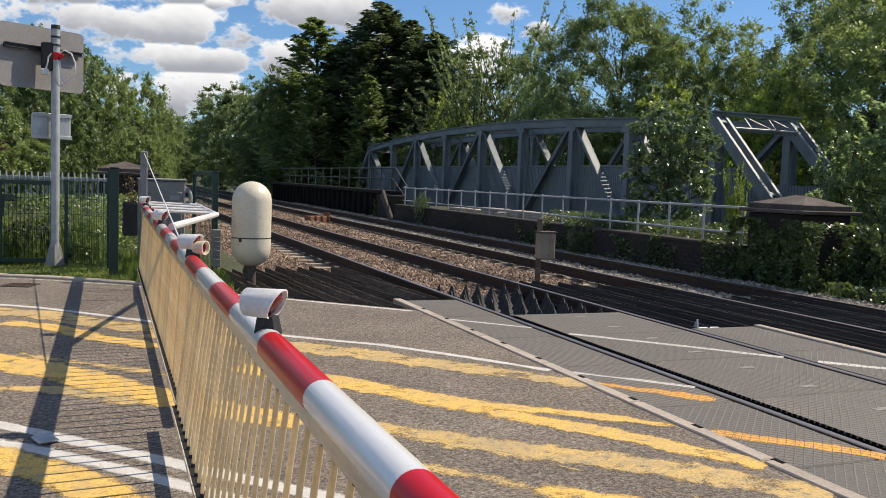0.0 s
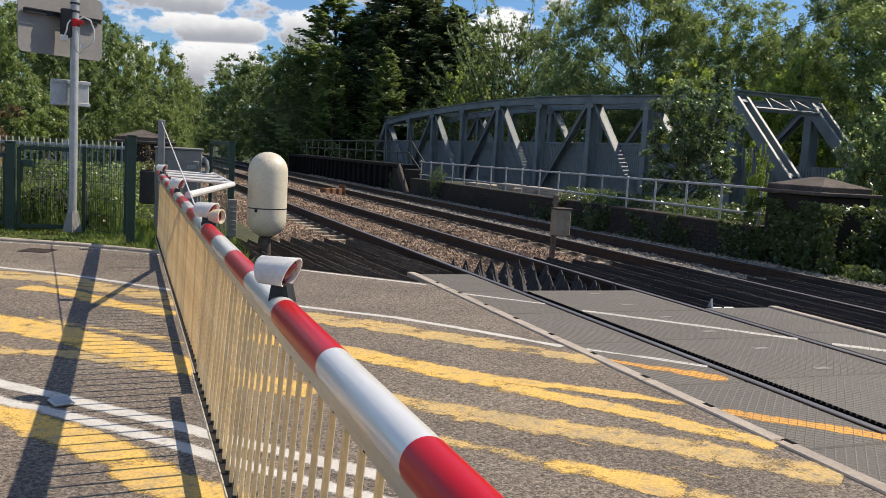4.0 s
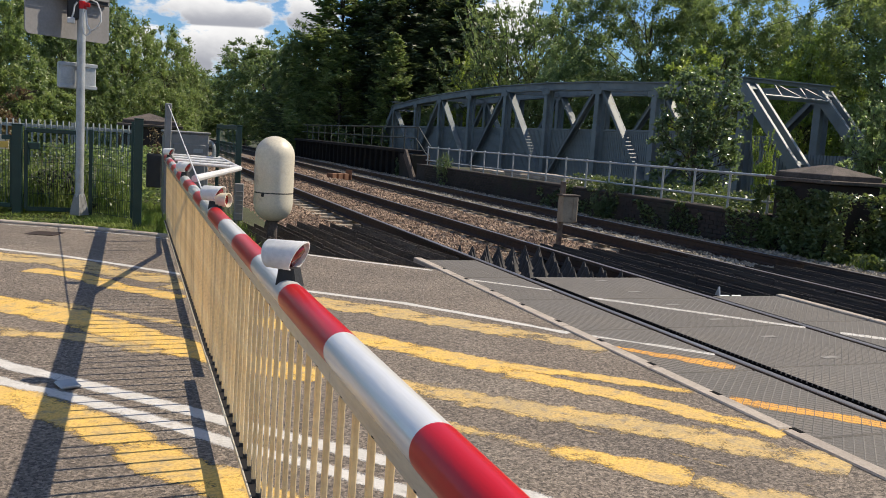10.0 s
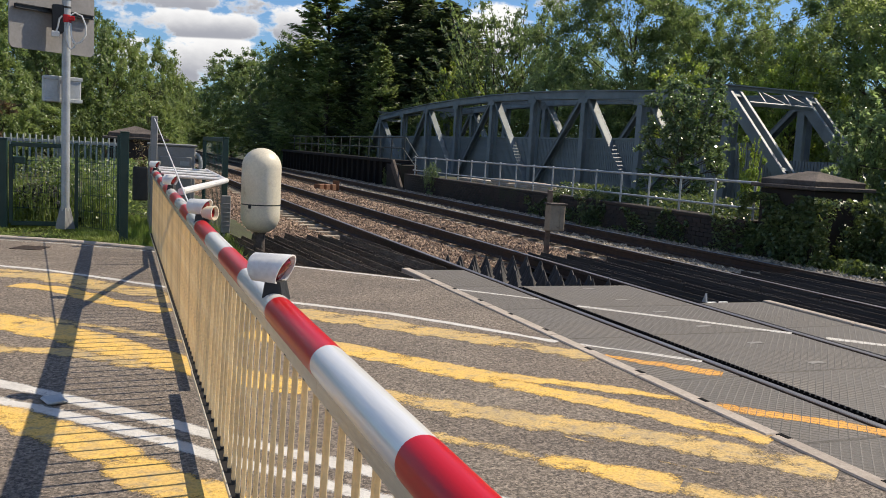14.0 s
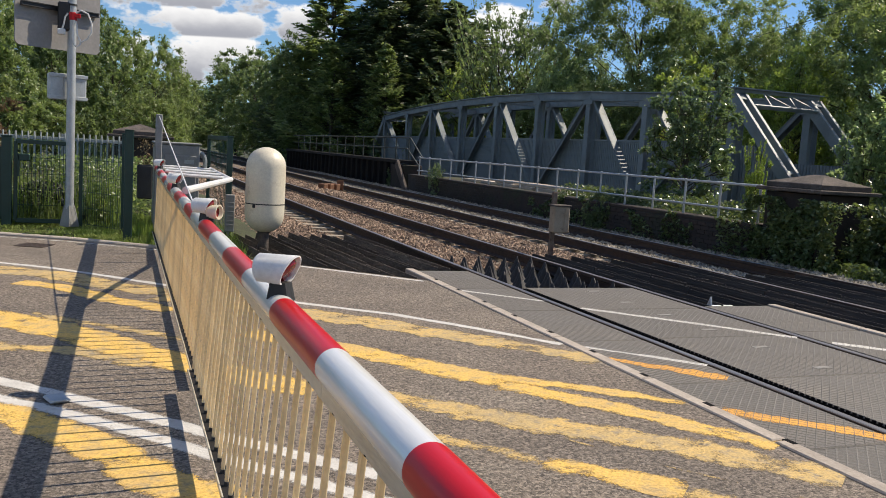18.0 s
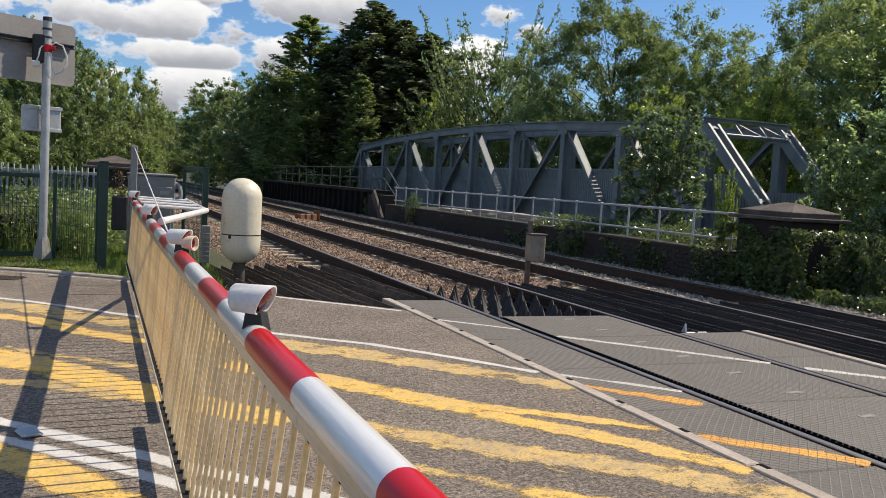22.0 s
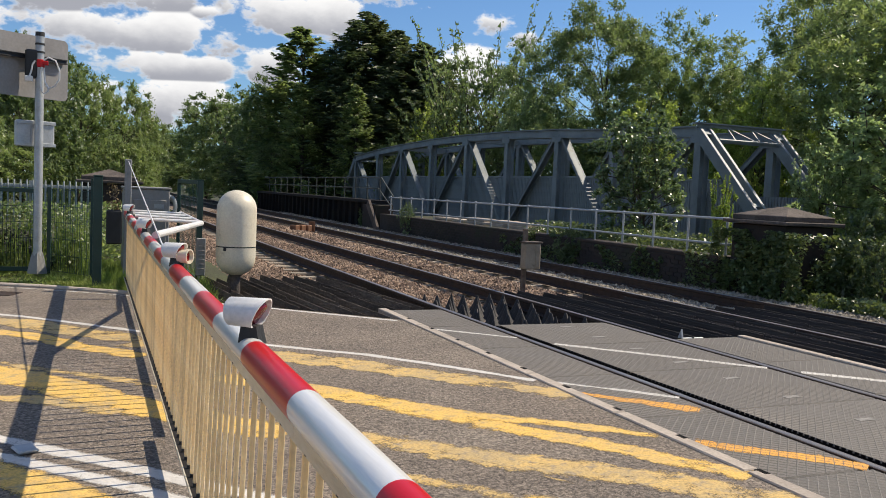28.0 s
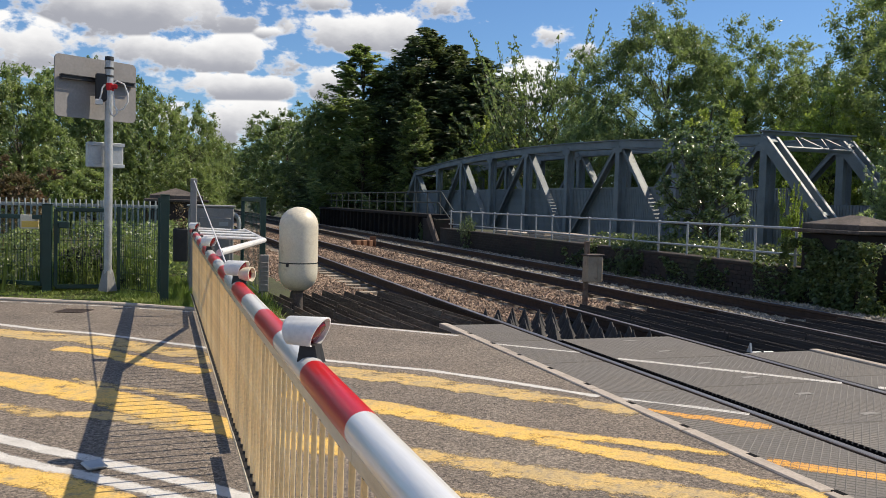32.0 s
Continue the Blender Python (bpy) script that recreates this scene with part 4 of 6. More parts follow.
# ---- verge: pole, fences, obstacle detector ----
def sign_pole():
    t = thing("sign_pole", "grey steel post with the back of a road sign", "sign", (-0.345, 13.25, 0))
    part("post", Shape().tube([(0, 0, 0), (0, 0, 3.29)], 0.056, 20), GALV, t, "", True)
    part("post_cap", Shape().lathe([(0.0, 3.31), (0.058, 3.305), (0.060, 3.25), (0.056, 3.25)], n=20), BLACK, t)
    part("base_flare", Shape().lathe([(0.125, 0.0), (0.12, 0.05), (0.072, 0.28), (0.058, 0.30)], n=4), GREY, t)
    r = Matrix.Rotation(radians(33), 4, "Z")
    m = Matrix.Translation((-0.175, 0.16, 2.855)) @ r
    s, ring = Shape(), []
    for cx, cz, a0 in ((0.545, 0.355, 0), (-0.545, 0.355, 90), (-0.545, -0.355, 180), (0.545, -0.355, 270)):
        ring += [(cx + 0.07 * math.cos(radians(a0 + k * 18)), cz + 0.07 * math.sin(radians(a0 + k * 18))) for k in range(6)]
    s.add([(x_, y_, z_) for y_ in (-0.012, 0.012) for x_, z_ in ring], [tuple(range(24)), tuple(range(47, 23, -1))] + [(i, 24 + i, 24 + (i + 1) % 24, (i + 1) % 24) for i in range(24)])
    s.v = [tuple(m @ Vector(p)) for p in s.v]
    part("sign_plate", s, SIGN_BACK, t, "grey unpainted back of a road sign")
    s = Shape().box((0, -0.05, 0.12), (1.12, 0.05, 0.06), 0.006).box((0, -0.085, 0.145), (1.12, 0.012, 0.012)).box((0, -0.085, 0.095), (1.12, 0.012, 0.012))
    s.v = [tuple(m @ Vector(p)) for p in s.v]
    part("bracket_rail", s, BLACK, t)
    part("bracket", Shape().box((-0.10, 0.02, 2.87), (0.16, 0.16, 0.38), 0.02), BLACK, t)
    part("junction_box", Shape().box((-0.13, -0.06, 2.66), (0.10, 0.08, 0.08), 0.01), LAMP_WHITE, t)
    for z in (3.02, 3.13):
        part("post_band", Shape().lathe([(0.058, z), (0.063, z + 0.002), (0.063, z + 0.025), (0.058, z + 0.027)], n=20), BLACK, t)
    part("red_clamp", Shape().lathe([(0.062, 2.83), (0.066, 2.835), (0.066, 2.93), (0.062, 2.935)], n=20).box((0.06, -0.03, 2.89), (0.1, 0.06, 0.06), 0.01), BOOM_RED, t)
    for line in (((0.05, 2.92), (0.11, 2.965), (0.20, 2.93), (0.25, 2.80), (0.25, 2.68), (0.19, 2.58), (0.12, 2.545), (0.075, 2.58)),
                 ((0.03, 2.83), (0.012, 2.72), (0.012, 2.60), (0.03, 2.50), (0.065, 2.47), (0.11, 2.51), (0.105, 2.57), (0.07, 2.63), (0.055, 2.82)),
                 ((-0.05, 2.91), (-0.085, 2.86), (-0.10, 2.76), (-0.12, 2.70))):
        part("cable_loop", Shape().tube([(x_, -0.075, z_) for x_, z_ in line], 0.011, 8), TUBE, t, "pale looped cable", True)
    r2 = Matrix.Translation((-0.06, 0.14, 1.93)) @ Matrix.Rotation(radians(20), 4, "Z")
    s = Shape().box((0, 0, 0), (0.50, 0.12, 0.36), 0.02)
    s.v = [tuple(r2 @ Vector(p)) for p in s.v]
    part("back_box", s, GALV, t, "grey box sign seen from behind")
    s = Shape().box((0, -0.065, 0.15), (0.52, 0.02, 0.05), 0.005).box((0, -0.065, -0.15), (0.52, 0.02, 0.05), 0.005).box((-0.06, -0.07, 0.0), (0.02, 0.02, 0.26))
    s.v = [tuple(r2 @ Vector(p)) for p in s.v]
    part("back_rail", s, GALV, t)


sign_pole()


def post(name, label, at, w, h, mat, cat="post"):
    t = thing(name, label, cat, at)
    part("shaft", Shape().box((0, 0, h / 2), (w, w, h), 0.006), mat, t)
    part("cap", Shape().box((0, 0, h + 0.008), (w + 0.012, w + 0.012, 0.016), 0.004), mat, t)
    return t


def mesh_panel(t, a, b, z0, z1, mat, step=0.05, frame=True):
    """Welded wire mesh in a frame between two points."""
    a, b = Vector((*a, 0)), Vector((*b, 0))
    d = b - a
    s = Shape()
    n = int(d.length / step)
    for i in range(1, n):
        p = a + d * (i / n)
        s.tube([p + Vector((0, 0, z0)), p + Vector((0, 0, z1))], 0.0030, 4, False)
    k = int((z1 - z0) / 0.2)
    for i in range(k + 1):
        z = z0 + (z1 - z0) * i / k
        s.tube([a + Vector((0, 0, z)), b + Vector((0, 0, z))], 0.0035, 4, False)
    part("wire_mesh", s, mat, t)
    if frame:
        for z in (z0, z1):
            part("frame_rail", Shape().beam(a + Vector((0, 0, z)), b + Vector((0, 0, z)), 0.05, 0.06, 0.005), mat, t)
        for p in (a, b):
            part("frame_stile", Shape().beam(p + Vector((0, 0, z0)), p + Vector((0, 0, z1)), 0.05, 0.05, 0.005), mat, t)


def fences():
    post("gate_post", "dark green square steel gate post", (-1.18, 13.7, -0.05), 0.13, 1.25, GREEN)
    post("gate_post", "dark green square steel post beside the grass", (0.40, 12.02, -0.05), 0.11, 1.43, GREEN)
    post("gate_post", "dark green square steel gate post", (0.36, 12.7, -0.05), 0.08, 1.38, GREEN)
    post("gate_post", "dark green square steel post beside the track", (1.67, 12.02, -0.05), 0.075, 1.43, GREEN)
    t = thing("mesh_gate", "closed dark green wire mesh gate", "gate", (0, 0, 0))
    mesh_panel(t, (-1.07, 13.7), (-0.40, 13.7), 0.02, 1.14, GREEN)
    part("latch", Shape().box((-0.96, 13.65, 0.92), (0.16, 0.05, 0.10), 0.01).box((-1.03, 13.65, 0.8), (0.03, 0.05, 0.3), 0.006), GREEN, t)
    t = thing("mesh_fence", "dark green wire mesh fence panel beside the gate", "fence", (0, 0, 0))
    mesh_panel(t, (-0.20, 13.5), (0.34, 12.75), 0.02, 1.17, GREEN, frame=False)
    part("stile", Shape().box((-0.21, 13.5, 0.57), (0.05, 0.05, 1.26), 0.004), GREEN, t)
    t = thing("mesh_fence", "dark green wire mesh fence along the verge", "fence", (0, 0, 0))
    mesh_panel(t, (-5.2, 16.0), (-3.2, 14.9), 0.06, 1.02, GREEN)
    mesh_panel(t, (-3.2, 14.9), (-1.25, 13.72), 0.06, 1.02, GREEN)
    part("notice", Shape().box((-1.42, 13.78, 0.95), (0.24, 0.01, 0.2), 0.004), IVORY, t, "small white and yellow notice")
    part("notice_band", Shape().box((-1.415, 13.772, 0.915), (0.22, 0.008, 0.09), 0.003), material("yellow_notice_print", (0.78, 0.55, 0.10), 0.5, other=(0.66, 0.47, 0.12), scale=9, fine=60, bump=0.1), t)
    t = thing("mesh_screen", "dark green wire mesh screen beside the track", "fence", (0, 0, 0))
    mesh_panel(t, (1.66, 12.04), (1.62, 14.2), 0.05, 1.36, GREEN, 0.13)
    # palisade fence
    pale = Shape()
    w = 0.032
    pale.add([(-w / 2, 0.012, 0), (0, -0.012, 0), (w / 2, 0.012, 0), (-w / 2, 0.012, 1.2), (0, -0.012, 1.2), (w / 2, 0.012, 1.2), (-0.012, 0.006, 1.30), (0, -0.01, 1.31), (0.012, 0.006, 1.30)],
             [(0, 1, 4, 3), (1, 2, 5, 4), (3, 4, 7, 6), (4, 5, 8, 7), (2, 0, 3, 5), (5, 3, 6, 8), (6, 7, 8), (0, 2, 1)])
    me = pale.mesh("pale", PALE)
    t = thing("palisade_fence", "galvanised palisade fence with pointed pales", "fence", (0, 0, 0))
    for i in range(86):
        part("pale", me, PALE, t).location = (-7.0 + i * 0.088, 15.0, -0.02)
    for z in (0.28, 1.19):
        part("rail", Shape().beam((-7.1, 15.03, z), (0.52, 15.03, z), 0.04, 0.05, 0.004), PALE, t)
    for i in range(3):
        part("post", Shape().box((-6.0 + i * 2.75, 15.08, 0.62), (0.1, 0.055, 1.3), 0.004), PALE, t)


fences()


def detector():
    t = thing("obstacle_detector", "ivory capsule-shaped obstacle detector on a short pedestal", "detector", (2.05, 11.35, 0))
    R = 0.252
    up = [(R, 0.565)] + [(R, 1.03)] + [(R * math.cos(a), 1.03 + R * math.sin(a)) for a in [i * math.pi / 24 for i in range(1, 12)]] + [(0.001, 1.03 + R)]
    lo = [(0.06, 0.19), (0.12, 0.205), (0.18, 0.245), (0.222, 0.30), (0.244, 0.36), (R, 0.43), (R, 0.55)]
    part("upper_shell", Shape().lathe(up, n=40), IVORY, t, "", True)
    part("lower_shell", Shape().lathe(lo, n=40), IVORY, t, "", True)
    part("seam", Shape().lathe([(R - 0.006, 0.548), (R - 0.006, 0.568)], n=40), BLACK, t)
    part("latch", Shape().box((-0.17, -0.19, 0.535), (0.035, 0.03, 0.05), 0.006), BLACK, t)
    part("pedestal", Shape().lathe([(0.070, -0.14), (0.066, 0.16), (0.10, 0.22)], n=20), STONE, t)
    part("flange", Shape().lathe([(0.0, -0.10), (0.15, -0.10), (0.15, -0.13)], n=20), BITUMEN, t)
    t = thing("vent_panel", "small grey louvred cabinet beside the detector", "cabinet", (1.66, 11.9, -0.05))
    part("body", Shape().box((0.02, 0, 0.42), (0.12, 0.06, 0.50), 0.008), GREY, t)
    part("leg", Shape().box((0.0, 0, 0.09), (0.03, 0.03, 0.2)), GREY, t)
    for i in range(6):
        part("louvre", Shape().box((0.02, -0.034, 0.26 + i * 0.06), (0.09, 0.012, 0.02), 0.003), GREY, t)
    t = thing("track_box", "weathered cream equipment box on a post between the tracks", "equipment box", (6.20, 11.2, -0.1))
    part("post", Shape().box((-0.02, 0, 0.45), (0.07, 0.05, 1.08), 0.006), material("rusty_post", (0.12, 0.07, 0.05), 0.8, other=(0.2, 0.16, 0.12), scale=9), t)
    part("box", Shape().box((0.045, -0.07, 0.60), (0.25, 0.16, 0.38), 0.012), WEATHERED, t)
    part("lid", Shape().box((0.045, -0.07, 0.80), (0.28, 0.20, 0.025), 0.006), STONE, t)
    part("side_plate", Shape().box((0.115, -0.155, 0.60), (0.07, 0.012, 0.32), 0.004), WEATHERED, t)


detector()


def road_bits():
    t = thing("drain_cover", "rusty iron gully grate set in the road by the kerb", "drain", (-0.62, 11.02, 0.0), -20)
    t.scale = (0.72, 0.72, 1)
    part("frame", Shape().box((0, 0.21, 0.0), (0.46, 0.04, 0.012)).box((0, -0.21, 0.0), (0.46, 0.04, 0.012)).box((0.21, 0, 0.0), (0.04, 0.38, 0.012)).box((-0.21, 0, 0.0), (0.04, 0.38, 0.012)), RAIL_SIDE, t)
    # a flat dark sheet stands for the shaded hole under the bars
    part("sump", Shape().box((0, 0, 0.002), (0.38, 0.38, 0.004)), DARK_TIMBER, t)
    for i in range(6):
        part("bar", Shape().box((-0.15 + i * 0.06, 0, 0.004), (0.022, 0.38, 0.008)), RAIL_SIDE, t)
    t = thing("road_stud", "small white road stud beside the double white line", "road stud", (-0.05, 4.75, 0.004), 20)
    part("casing", Shape().box((0, 0, 0.008), (0.10, 0.13, 0.018), 0.008), GALV, t)
    part("reflector", Shape().box((0.0, -0.06, 0.012), (0.06, 0.02, 0.012), 0.003), GALV, t)
    t = thing("cable_trough", "rust-brown cable box lying on the ballast", "cable box", (7.0, 28.4, -0.13), 30)
    for i in range(3):
        part("box", Shape().box((-0.28 + i * 0.28, 0.0, 0.09), (0.20, 0.30, 0.22), 0.02), RUST, t)
    part("end_plate", Shape().box((0.50, 0.0, 0.15), (0.03, 0.30, 0.34), 0.01), RUST, t)
    t = thing("deflector", "small steel deflector wedge at the panel's end", "deflector", (5.86, 7.16, -0.02))
    part("plate", Shape().add([(0, 0, 0), (0.02, 0, 0), (0.02, 0.12, -0.1), (0, 0.12, -0.1), (0, 0.02, 0.10), (0.02, 0.02, 0.10)], [(0, 1, 5, 4), (1, 2, 5), (2, 3, 4, 5), (3, 0, 4), (0, 3, 2, 1)]), GALV, t)
    part("lip", Shape().box((0.15, 0.03, 0.0), (0.28, 0.03, 0.02), 0.004), GALV, t)


road_bits()


# ---- far side: wall, railing, piers, girder deck, truss bridge ----
def pier(name, x0, x1, y0, y1, zb, zt, apex, label):
    t = thing(name, label, "pier", ((x0 + x1) / 2, (y0 + y1) / 2, 0))
    w, l = x1 - x0, y1 - y0
    part("brickwork", Shape().box((0, 0, (zb + zt) / 2), (w - 0.24, l - 0.24, zt - zb), 0.01), BRICK, t)
    s = Shape().box((0, 0, zt + 0.04), (w, l, 0.06), 0.012)
    s.box((0, 0, zt + 0.11), (w - 0.22, l - 0.22, 0.09), 0.012)
    a, b = w / 2 - 0.12, l / 2 - 0.12
    s.add([(-a, -b, zt + 0.153), (a, -b, zt + 0.153), (a, b, zt + 0.153), (-a, b, zt + 0.153), (0, -b * 0.2, apex), (0, b * 0.2, apex)], [(0, 1, 4), (1, 2, 5, 4), (2, 3, 5), (3, 0, 4, 5)])
    part("coping", s, STONE, t, "weathered brown pyramid coping stone")


pier("bridge_pier", 10.01, 11.24, 10.08, 11.48, -0.5, 1.075, 1.37, "ivy-covered brick pier with a weathered pyramid coping")
pier("bridge_pier", 0.10, 1.42, 19.3, 20.8, -0.3, 1.24, 1.55, "brick pier with a brown pyramid coping behind the fence")


def wall():
    t = thing("retaining_wall", "low dark brick retaining wall beside the far track", "wall", kind="structure")
    part("core", Shape().box((10.2, 20.3, 0.0), (0.40, 17.6, 0.92)), MORTAR, t)
    part("cap", Shape().box((10.2, 20.3, 0.48), (0.44, 17.6, 0.06), 0.01), BRICK, t)
    me = Shape().box((0, 0, 0), (0.03, 0.215, 0.065), 0.004).mesh("brick", BRICK)
    for j in range(11):
        for i in range(27):
            y = 22.2 + (i + 0.5 * (j % 2)) * 0.226
            part("brick", me, BRICK, t).location = (9.992, y, -0.36 + j * 0.075)
    s = Shape()
    for j in range(11):
        for i in range(47):
            y = 11.6 + (i + 0.5 * (j % 2)) * 0.226
            s.box((9.992, y, -0.36 + j * 0.075), (0.03, 0.215, 0.065))
    tagged(part("brick_courses", s, BRICK, t), kind="stuff")


wall()


def railing():
    t = thing("railing", "galvanised two-rail handrail on the retaining wall", "railing", (10.2, 0, 0))
    for y in [11.57 + i * 1.0 for i in range(18)]:
        part("post", Shape().tube([(0, y, 0.48), (0, y, 1.13)], 0.022, 8), GALV, t)
        part("ball", Shape().lathe([(0.001, 1.10), (0.03, 1.115), (0.034, 1.13), (0.03, 1.145), (0.001, 1.16)], (0, y, 0), 8), GALV, t)
    part("top_rail", Shape().tube([(0, 11.5, 1.13), (0, 28.75, 1.10)], 0.022, 8), GALV, t)
    part("mid_rail", Shape().tube([(0, 11.5, 0.70), (0, 28.75, 0.66)], 0.020, 8), GALV, t)


railing()


def slabs():
    me = Shape().box((0, 0, 0), (0.42, 0.92, 0.09), 0.012).mesh("slab", CONCRETE)
    for k, (x, y, z, a) in enumerate(((10.85, 19.9, 0.53, 4), (10.88, 20.0, 0.622, 7), (10.95, 21.3, 0.53, -6), (10.9, 22.6, 0.53, 3), (10.92, 22.7, 0.622, 9), (11.0, 24.1, 0.53, -4), (10.95, 25.4, 0.53, 5), (10.98, 21.2, 0.622, 2))):
        ob = tagged(new("concrete_slab", me), "pale concrete slab lying behind the railing", "slab", "slabs behind the railing")
        ob.matrix_basis = pose(x, y, z - 0.005, 0, 0, a)
    structure("wall_backfill", Shape().box((11.22, 20.3, 0.20), (1.56, 17.4, 0.56)), EARTH, "earth behind the retaining wall")


slabs()


def girder_deck():
    t = thing("girder_bridge", "dark steel plate girder with a walkway and handrail", "bridge", (10.15, 0, 0))
    part("girder", Shape().box((0.1, 42, 0.25), (0.1, 22, 1.3)), BITUMEN, t)
    part("deck_edge", Shape().box((0.3, 41.5, 0.90), (0.75, 22.5, 0.12), 0.01), BITUMEN, t)
    for i in range(26):
        part("stiffener", Shape().box((-0.01, 31.2 + i * 0.84, 0.22), (0.16, 0.03, 1.25)), BITUMEN, t)
    for y in [30.4 + i * 1.55 for i in range(14)]:
        part("post", Shape().tube([(0.25, y, 0.95), (0.25, y, 1.80)], 0.025, 8), DULL, t)
    part("top_rail", Shape().tube([(0.25, 52, 1.78), (0.25, 30.3, 1.80), (0.25, 28.9, 1.12)], 0.025, 8), DULL, t)
    part("mid_rail", Shape().tube([(0.25, 52, 1.38), (0.25, 30.6, 1.40), (0.25, 29.0, 0.72)], 0.022, 8), DULL, t)
    part("stair_stringer", Shape().beam((-0.22, 30.3, 0.86), (-0.22, 29.1, -0.15), 0.10, 0.30, 0.01), STONE, t, "weathered stone stair side")
    for i in range(5):
        part("step", Shape().box((0.45, 30.5 - i * 0.34, 0.78 - i * 0.18), (0.6, 0.34, 0.06), 0.006), STONE, t)
    part("abutment", Shape().box((0.25, 30.6, 0.1), (0.7, 1.5, 1.4), 0.02), BRICK, t)


girder_deck()

NODES = (18.2, 22.1, 25.4, 29.1, 32.8, 36.7, 40.6, 44.3, 48.3)
TOPS = (3.34, 3.46, 3.62, 3.72, 3.76, 3.72, 3.62, 3.46, 3.20)


def truss():
    t = thing("truss_bridge", "blue-grey riveted steel truss footbridge with bowed top chords", "bridge", (15.0, 18.2, 0))
    o = Vector((15.0, 18.2, 0))
    W = 2.42
    for x in (0, W):
        pts = [Vector((x, y, z)) - Vector((0, 18.2, 0)) for y, z in zip(NODES, TOPS)]
        for a, b in zip(pts[:-1], pts[1:]):
            s = Shape().beam(a - Vector((0, 0, 0.13)), b - Vector((0, 0, 0.13)), 0.26, 0.22, 0.01)
            s.beam(a, b, 0.40, 0.035).beam(a - Vector((0, 0, 0.26)), b - Vector((0, 0, 0.26)), 0.36, 0.03)
            part("top_chord", s, STEEL, t)
        part("bottom_chord", Shape().box((x, 16.0, 0.05), (0.34, 39, 0.34), 0.01), STEEL, t)
        for i, p in enumerate(pts):
            s = Shape().box((x, p.y, (p.z + 0.1) / 2 - 0.08), (0.12, 0.05, p.z - 0.3))
            s.box((x - 0.14, p.y, (p.z + 0.1) / 2 - 0.08), (0.02, 0.26, p.z - 0.3)).box((x + 0.14, p.y, (p.z + 0.1) / 2 - 0.08), (0.02, 0.26, p.z - 0.3))
            part("post", s, STEEL, t)
            part("gusset", Shape().box((x - 0.16, p.y, p.z - 0.33), (0.02, 0.6, 0.16)), STEEL, t)
        for i in range(0, 8):
            a, b = pts[i], pts[i + 1]
            if i % 2:
                q0, q1 = Vector((x, b.y - 0.22, b.z - 0.26)), Vector((x, a.y + 0.1, 0.15))
            else:
                q0, q1 = Vector((x, a.y + 0.22, a.z - 0.26)), Vector((x, b.y - 0.1, 0.15))
            s = Shape()
            for dx in (-0.10, 0.10):
                s.beam(q0 + Vector((dx, 0, 0)), q1 + Vector((dx, 0, 0)), 0.02, 0.13)
            s.beam(q0 + Vector((0, 0, 0.072)), q1 + Vector((0, 0, 0.072)), 0.26, 0.022)
            part("diagonal", s, STEEL, t)
        # raking end posts
        for y0, y1, zt in ((0.0, -3.3, 3.2), (30.1, 33.4, 3.05)):
            a, b = Vector((x, y0, zt)), Vector((x, y1, 0.1))
            s = Shape()
            for dx in (-0.15, 0.15):
                s.beam(a + Vector((dx, 0, 0)), b + Vector((dx, 0, 0)), 0.09, 0.30, 0.008)
            s.beam(a - Vector((0, 0, 0.12)), b - Vector((0, 0, 0.12)), 0.24, 0.03)
            part("end_post", s, STEEL, t)
            m = a + (b - a) * 0.62
            part("batten", Shape().beam(m + Vector((-0.12, 0, 0.10)), m + Vector((0.12, 0, 0.10)), 0.10, 0.02, up=(0, -0.7, 0.7)), STEEL, t)
            part("end_plate", Shape().beam(a + Vector((0, 0.05, 0.12)), a + (b - a).normalized() * 0.32 + Vector((0, 0, 0.155)), 0.42, 0.03), STEEL, t)
        # palings along the inside, with narrow gaps; the board behind is added to block sun
        xs = 0.17 if x == 0 else x - 0.17
        if x == 0:
            me = Shape().box((0, 0, 0), (0.046, 0.084, 1.84)).mesh("paling", STEEL)
            for i in range(270):
                part("paling", me, STEEL, t).location = (xs, 1.8 + i * 0.11, 1.10)
        else:
            s = Shape()
            for i in range(270):
                s.box((xs, 1.8 + i * 0.11, 1.10), (0.046, 0.084, 1.84))
            tagged(part("paling_row", s, STEEL, t, "upright blue-grey palings of the far side"), kind="stuff")
        low = Shape()
        for i in range(30):
            low.box((xs, -1.5 + i * 0.11, 0.90), (0.046, 0.084, 1.44))
        tagged(part("low_paling", low, STEEL, t, "lower palings at the bridge end"), kind="stuff")
        # unseen board, added so that sun passes only above and below it
        part("paling_board", Shape().box((xs + 0.032, 16.6, 1.07), (0.012, 29.6, 0.58)), STEEL, t)
        part("sheet_rail", Shape().box((xs, 16.6, 2.05), (0.10, 29.6, 0.06), 0.006), STEEL, t)
    # portal
    for y, sgn in ((0.0, -1), (30.1, 1)):
        n = Vector((0, sgn * 0.69, 0.72))
        d = Vector((0, sgn * 0.72, -0.69))
        o2 = Vector((0, y + sgn * 0.05, 3.36))

        def at(x, k):
            return o2 + d * k + Vector((x, 0, 0))
        part("portal_beam", Shape().beam((-0.25, y, 3.43), (W + 0.25, y, 3.43), 0.26, 0.03).beam((-0.2, y, 3.38), (W + 0.2, y, 3.38), 0.03, 0.09), STEEL, t)
        part("portal_tie", Shape().beam(at(0.2, 0.50), at(W - 0.1, 0.50), 0.034, 0.03, up=n).beam(at(0.2, 0.52) - n * 0.05, at(W - 0.1, 0.52) - n * 0.05, 0.02, 0.09, up=n), STEEL, t)
